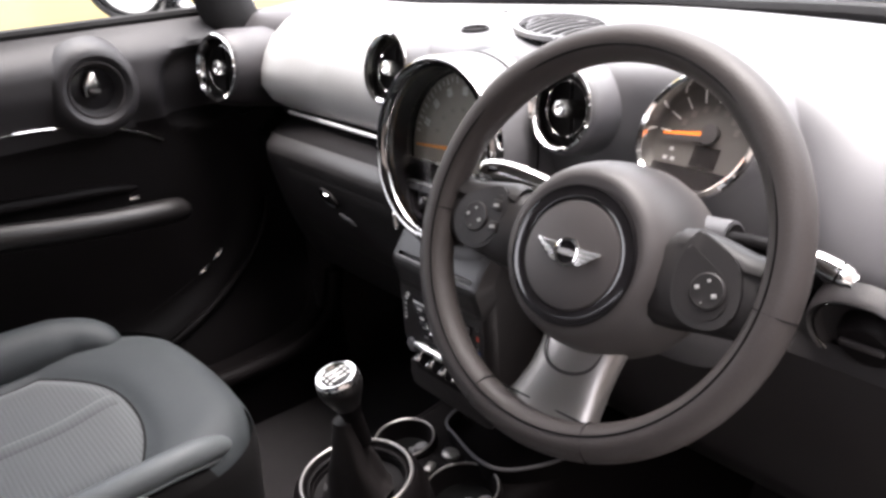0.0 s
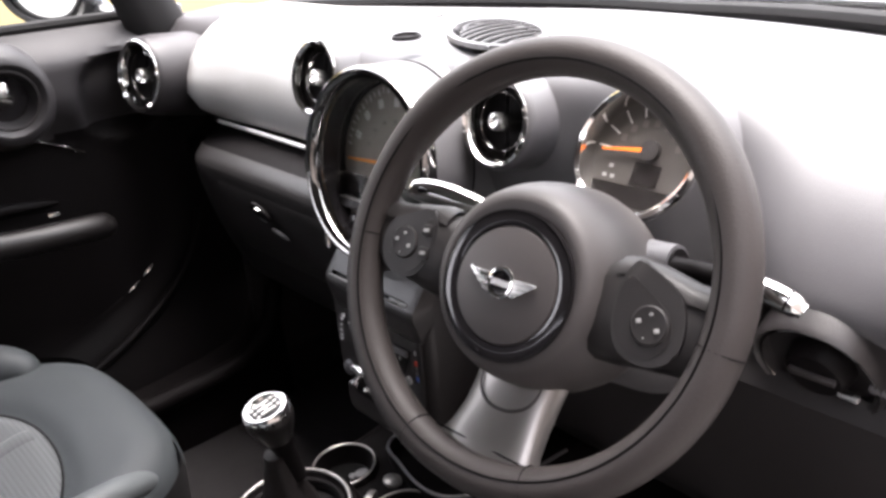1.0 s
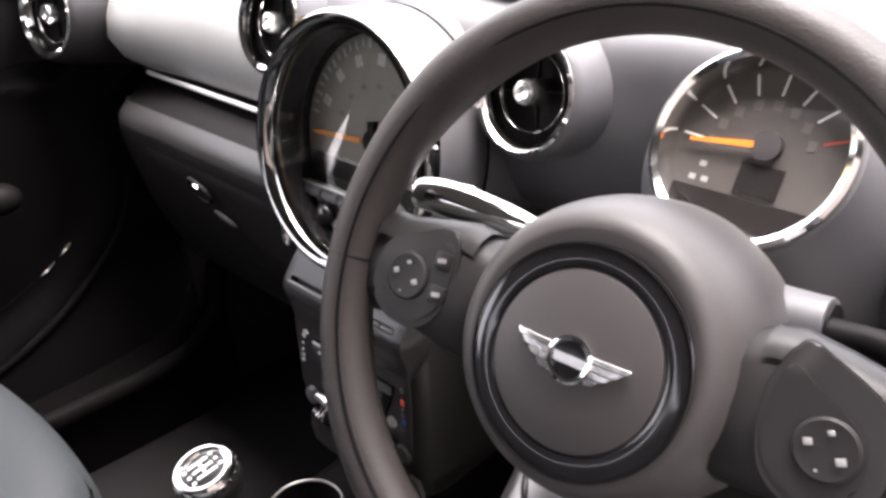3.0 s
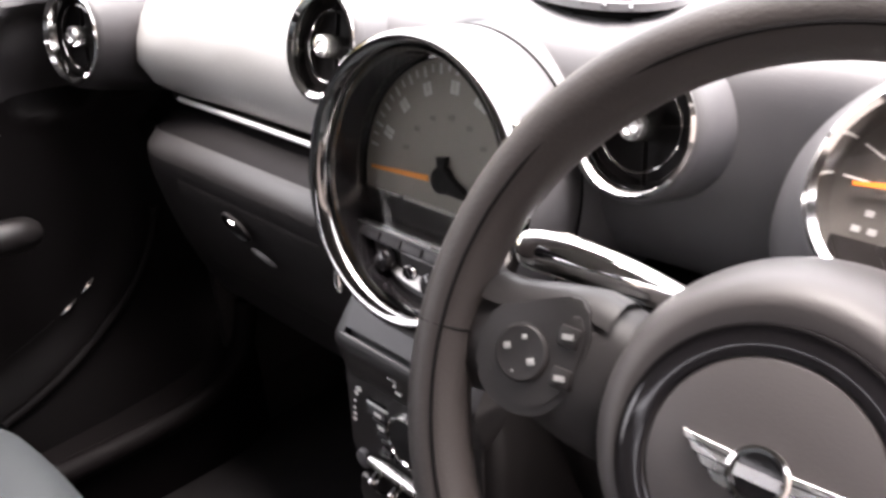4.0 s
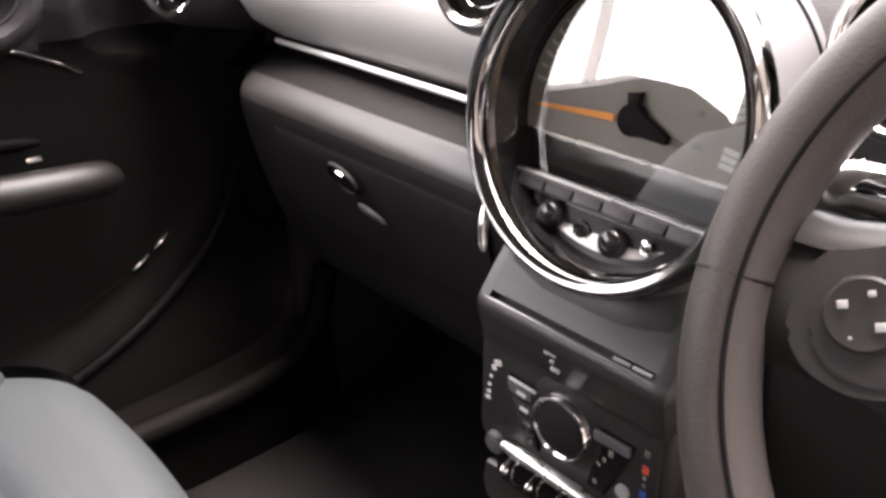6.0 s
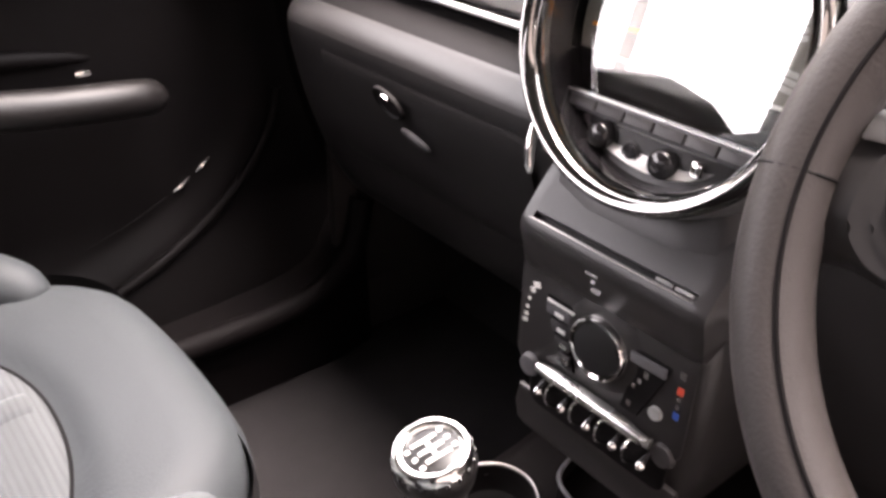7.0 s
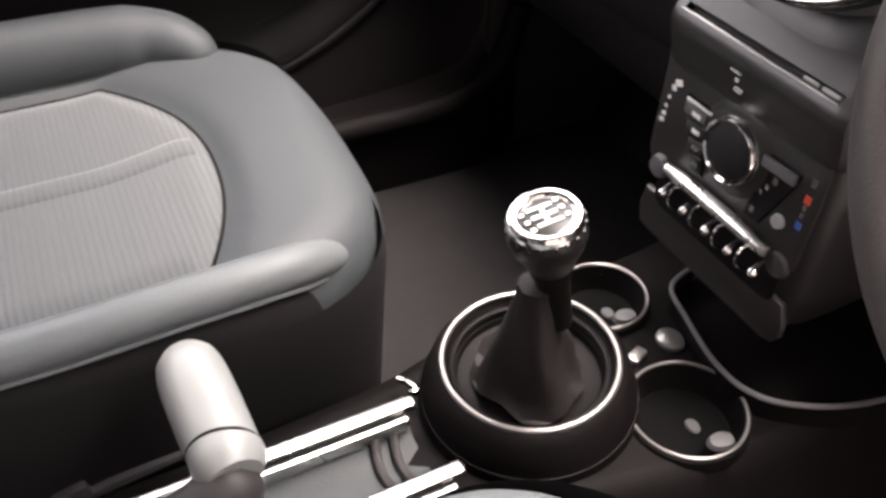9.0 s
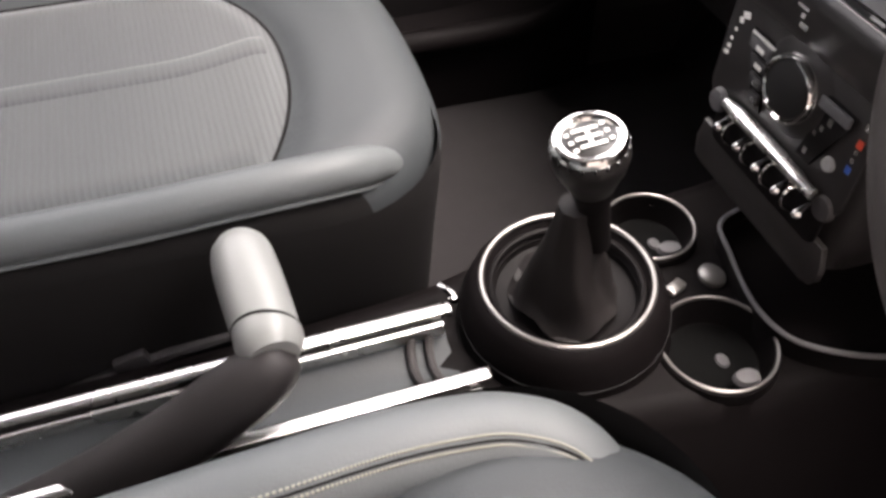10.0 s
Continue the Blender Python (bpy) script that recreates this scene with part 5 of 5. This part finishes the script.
part("stem", lathe([(-0.11, 0.011), (-0.062, 0.0125), (-0.052, 0.0150), (-0.044, 0.0165)], KM, 28), BLACK, lever)
knob = part("knob", lathe([(-0.046, 0.0160), (-0.036, 0.0200), (-0.026, 0.0245), (-0.016, 0.0272), (-0.006, 0.0268), (-0.003, 0.025), (-0.003, 0.0)], KM, 48), KNOB, lever, "smooth black knob")
part("knob_cap", lathe([(-0.0040, 0.0264), (-0.001, 0.0258), (0.0014, 0.0240), (0.0018, 0.0215), (0.0010, 0.0188), (-0.0012, 0.0176)], KM, 56), CHROME, knob, "chrome cap ring")
part("knob_disc", lathe([(-0.0010, 0.0176), (0.0002, 0.012), (0.0006, 0.0)], KM, 40), KNOB, knob)
for u, v, w, h in ((-0.008, 0, 0.0026, 0.018), (0.0, 0, 0.0026, 0.018), (0.008, 0, 0.0026, 0.018), (0.0, 0, 0.018, 0.0026)):
    part("shift_bar", box(w, h, 0.0008, KM @ pose(u, v, 0.0010, 0, 0, -8)), MARK, knob)
for k in range(6):
    part("shift_mark", box(0.0028, 0.0032, 0.0008, KM @ pose(-0.008 + 0.008 * (k // 2), 0.0128 if k % 2 else -0.0128, 0.0008, 0, 0, -8)), MARK, knob)
for k in range(20):
    a = radians(18 * k)
    part("cap_notch", box(0.0022, 0.0030, 0.0040, KM @ Matrix.Rotation(a, 4, "Z") @ pose(0.0262, 0, -0.0062), 0.0006), GLOSS, knob)

# ---- centre rail ----
rail = thing("centre_rail", (0, -0.6, 0.49), "pair of bright metal rails with a grey tray between the seats", "centre rail")
for x0, y1 in ((-0.032, -0.292), (0.040, -0.284)):
    rl = part("rail", merged(box(0.012, 0.75, 0.010, pose(x0, y1 - 0.375, 0.524), 0.003), box(0.005, 0.74, 0.014, pose(x0 + 0.010, y1 - 0.380, 0.515), 0.001)), SATIN, rail, "brushed bright metal rail")
    part("rail_groove", box(0.0016, 0.72, 0.004, pose(x0 + 0.0075, y1 - 0.38, 0.522)), BLACK, rl)
part("tray", loft([[Vector((x, y, z)) for x, z in ((-0.036, 0.515), (-0.026, 0.508), (-0.016, 0.500), (0.004, 0.4975), (0.022, 0.500), (0.032, 0.508), (0.044, 0.515))] for y in np.linspace(-0.30, -1.04, 9)]), SEAT, rail, "grey tray liner")
for y0 in (-0.318, -0.334):
    part("tray_end_rib", tube(smooth_path([(-0.024, y0 + 0.004, 0.512), (-0.012, y0, 0.504), (0.005, y0 - 0.002, 0.502), (0.022, y0, 0.505), (0.032, y0 + 0.004, 0.512)], 4), 0.004, 8), PLASTIC, rail)
part("rail_clip", merged(box(0.020, 0.006, 0.004, pose(-0.056, -0.288, 0.520, 0, 0, 28), 0.0015), box(0.004, 0.010, 0.008, pose(-0.045, -0.286, 0.518), 0.0015)), SMOKE, rail, "small bright clip at the rail's end")

# ---- handbrake: arm from behind, with a cross grip ----
brake = thing("handbrake", (0.022, -0.6, 0.46), "handbrake lever with a grey cross grip over the rail", "handbrake")
arm_pts = smooth_path([(0.030, -0.69, 0.468), (0.031, -0.60, 0.502), (0.032, -0.523, 0.540), (0.033, -0.474, 0.574), (0.0345, -0.4335, 0.607)], 8)
n_arm = len(arm_pts)
part("arm", tube(arm_pts, [0.0275 if k < n_arm - 9 else 0.003 + 0.0245 * math.sqrt(max(0.0, 1 - ((k - n_arm + 10) / 9.2) ** 2)) for k in range(n_arm)], 20, flat=0.86, up=(1, 0, 0)), PLASTIC, brake, "black lever arm with a rounded end")
g_pts = [Vector((0.033, -0.4430, 0.605)).lerp(Vector((-0.076, -0.450, 0.612)), t) for t in np.linspace(0, 1, 16)]
part("knuckle", tube(g_pts[:4], [0.0180, 0.0228, 0.0242, 0.0236], 24), GRIP, brake, "grey knuckle")
part("grip", tube(g_pts[3:], [0.0236, 0.0238, 0.0240, 0.0242, 0.0243, 0.0244, 0.0244, 0.0244, 0.0242, 0.0238, 0.0230, 0.0212, 0.0160], 24), GRIP, brake, "pale grey cross grip")
part("grip_seam", tube([g_pts[3] + 0.0238 * (math.cos(a) * Vector((0, 0, 1)) + math.sin(a) * Vector((0.18, 0.98, 0))) for a in (2 * math.pi * k / 32 for k in range(32))], 0.0012, 6, closed=True, up=(1, 0, 0)), BLACK, brake)


# ---- seats ----
def inset_ring(w, h, r, d):
    """A rounded rectangle drawn in by d."""
    return rounded(w - 2 * d, h - 2 * d, max(r - d, 0.02), 10)


def seat(side, lift, ahead, inner_line, inner_r, thread, label):
    """A front seat: leatherette cushion, ribbed cloth insert, two bolster rolls and skirts darkened for shade."""
    s = thing("car_seat", (0.385 * side, -0.5, FLOOR_Z), label, "car seat", group="front seats")
    cx, w, y0, h, r, top = 0.368, 0.480, -0.224 + ahead, 0.63, 0.125, 0.600 + lift

    def height(x, y):
        """Crown of the cushion: full at the nose, dipping gently behind it."""
        d = y0 - y
        across = (abs(x) - cx) / (w / 2)
        return top - 0.020 * ease((d - 0.10) / 0.16) * (1 - 0.7 * across * across) - 0.006 * across * across

    x0, x1 = 0.178, 0.535
    nose = lambda q: -0.366 - 0.055 * abs(2 * q - 0.86) ** 2.3
    rim = np.array([(x0, y) for y in np.linspace(-0.845, nose(0), 60)] + [(lerp(x0, x1, q), nose(q)) for q in np.linspace(0, 1, 60)] + [(x1, y) for y in np.linspace(nose(1), -0.845, 60)])

    def valley(x, y):
        """Depth of the sewn-in seam round the insert."""
        d2 = float(((rim - (x, y)) ** 2).sum(1).min())
        return 0.0095 * math.exp(-d2 / 0.016 ** 2)

    def place(x, y, drop):
        drop += valley(x, y)
        bow = 0.45 * (x - 0.36) ** 2 * ease((y - y0 + 0.30) / 0.25)
        return Vector((side * x, y - bow, height(x, y) - drop))

    cy = y0 - h / 2
    rows = []
    for d, drop in ((0.012, 0.150), (0.004, 0.085), (0.0, 0.058), (0.003, 0.040), (0.009, 0.026), (0.018, 0.015), (0.030, 0.007), (0.045, 0.002), *((0.058 + 0.0075 * k, 0.0) for k in range(24))):
        rows.append([place(cx + u, cy + v, drop) for u, v in even(inset_ring(w, h, r, d), 150)])
    part("cushion", loft(rows, close=True, caps=True), SEAT, s, "grey leatherette cushion", sharp=80)
    # insert
    ins = []
    for k in range(80):
        ins.append([place(lerp(x0, x1, j / 64), lerp(nose(j / 64), -0.845, (k / 79) ** 1.4), 0) + Vector((0, 0, 0.0032)) for j in range(65)])
    cloth = part("insert", loft(ins), CLOTH, s, "ribbed grey cloth insert", sharp=80)
    seam = [ins[k][0] for k in range(79, 0, -1)] + ins[0] + [ins[k][-1] for k in range(1, 80)]
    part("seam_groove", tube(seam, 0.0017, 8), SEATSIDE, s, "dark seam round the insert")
    pleat = [r[33] + Vector((0, 0, 0.0002)) for r in ins[6:]]
    part("pleat", tube(pleat, 0.016, 12, flat=0.16), CLOTH, cloth)
    # bolster rolls; the light on the inner one is put into a paler leatherette
    inner = smooth_path(inner_line, 5)
    outer = smooth_path([(0.530, -0.322, 0.580), (0.560, -0.338, 0.592), (0.592, -0.375, 0.592), (0.606, -0.44, 0.592), (0.610, -0.55, 0.592), (0.612, -0.80, 0.592)], 5)
    for name, pts, rad in (("inner_bolster", inner, inner_r), ("outer_bolster", outer, 0.050)):
        path = [Vector((side * p.x, p.y, p.z + lift)) for p in pts]
        n, tip = len(path), (0.62 if thread and name == "inner_bolster" else 0.06)
        rr = [rad * (tip + (1 - tip) * math.sqrt(min(1, k / 12))) for k in range(n)]
        bol = part(name, tube(path, rr, 20, flat=0.95), LITROLL if name == "inner_bolster" else SEAT, s, "rolled leatherette side bolster")
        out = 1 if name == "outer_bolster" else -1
        part("piping", tube([p + Vector((side * out * q * 0.93, 0, -q * 0.50)) for p, q in zip(path, rr)], 0.0022, 6), LITROLL, bol)
        if name == "inner_bolster":
            part("side_cover", loft([[Vector((p.x + side * dx, p.y, z)) for dx, z in ((-0.70 * q, p.z - 0.70 * q), (-0.95 * q, p.z - 0.95 * q), (-1.25 * q, p.z - 1.5 * q), (-0.030, 0.53), (-0.033, 0.46))] for p, q in [(2 * path[0] - path[4], 0.6 * rad)] + [(p, max(q, 0.6 * rad)) for p, q in zip(path, rr)]]), SEATSIDE, s, "dark brown cloth side of the cushion, deepened for bolster shade")
        if thread:
            part("seam", tube([p + Vector((side * -out * q * math.cos(radians(54)), 0, q * 0.95 * math.sin(radians(54)))) for p, q in zip(path, rr)][3:], 0.0010, 6), SEATSIDE, bol, "dark seam between the stitches")
            for a in (47, 61):
                pts2 = smooth_path([p + Vector((side * -out * q * math.cos(radians(a)), 0, q * 0.95 * math.sin(radians(a)))) for p, q in zip(path, rr)], 5)
                st = bmesh.new()
                for p, q in list(zip(pts2, pts2[1:]))[22::1]:
                    m = Matrix.Translation((p + q) / 2 + Vector((0, 0, 0.0006))) @ (q - p).to_track_quat("X", "Z").to_matrix().to_4x4()
                    bmesh.ops.create_cube(st, size=1, matrix=m @ Matrix.Diagonal(((q - p).length * 0.6, 0.0014, 0.0013, 1)))
                part("stitching", st, THREAD, bol, "pale twin stitching")
    # backrest, leaning back, with rounded shoulders
    back = []
    for k in range(21):
        t = k / 20
        e = (1 - max(0.0, (t - 0.74) / 0.26) ** 3.0 * 0.995) ** 0.5
        hw, th = 0.225 * e * (0.94 + 0.06 * math.sin(math.pi * t)), 0.060 * (1 - 0.35 * t) * (0.25 + 0.75 * e)
        back.append([Vector((side * (cx + hw * math.copysign(abs(math.cos(a)) ** 0.55, math.cos(a))), -0.880 - 0.17 * t + th * math.copysign(abs(math.sin(a)) ** 0.7, math.sin(a)), 0.56 + lift + 0.49 * t)) for a in (2 * math.pi * j / 40 for j in range(40))])
    part("backrest", loft(back, close=True, caps=True), SEAT, s, "grey leatherette backrest", sharp=70)
    if not thread:
        part("slide_rail", merged(tube([(-0.104, -0.66, 0.436), (-0.106, -0.60, 0.446), (-0.108, -0.53, 0.462), (-0.110, -0.44, 0.466)], [0.006, 0.009, 0.007, 0.004], 8), box(0.010, 0.030, 0.022, pose(-0.106, -0.560, 0.464, 12, 0, 0), 0.003)), UPPER, s, "dull grey seat runner")
    # skirts, near black with the shade below the cushion in their colour
    ring = inset_ring(w + 0.05, h, r, 0.0)
    part("skirt", loft([[Vector((side * (cx + u * k), cy + v * (1 - (1 - k) * 0.5) - 0.018, z)) for u, v in ring] for z, k in ((0.575 + lift, 0.985), (0.55, 1.0), (0.45, 0.97), (FLOOR_Z, 0.92))], close=True), SEATSIDE, s, "dark cloth seat skirt, deepened for the shade under the seat")
    return s


PASSENGER_ROLL = [(0.214, -0.268, 0.540), (0.188, -0.290, 0.558), (0.166, -0.322, 0.580), (0.151, -0.37, 0.594), (0.145, -0.46, 0.598), (0.143, -0.52, 0.598), (0.142, -0.62, 0.600), (0.144, -0.80, 0.602)]
DRIVER_ROLL = [(0.236, -0.258, 0.540), (0.198, -0.272, 0.560), (0.166, -0.290, 0.573), (0.146, -0.320, 0.576), (0.139, -0.352, 0.577), (0.138, -0.40, 0.581), (0.143, -0.47, 0.586), (0.150, -0.60, 0.590), (0.152, -0.80, 0.592)]
seat(-1, 0.0, 0.0, PASSENGER_ROLL, 0.020, False, "grey leatherette and ribbed cloth passenger seat cushion")
seat(1, 0.044, 0.029, DRIVER_ROLL, 0.027, True, "grey leatherette driver seat cushion with pale twin stitching")
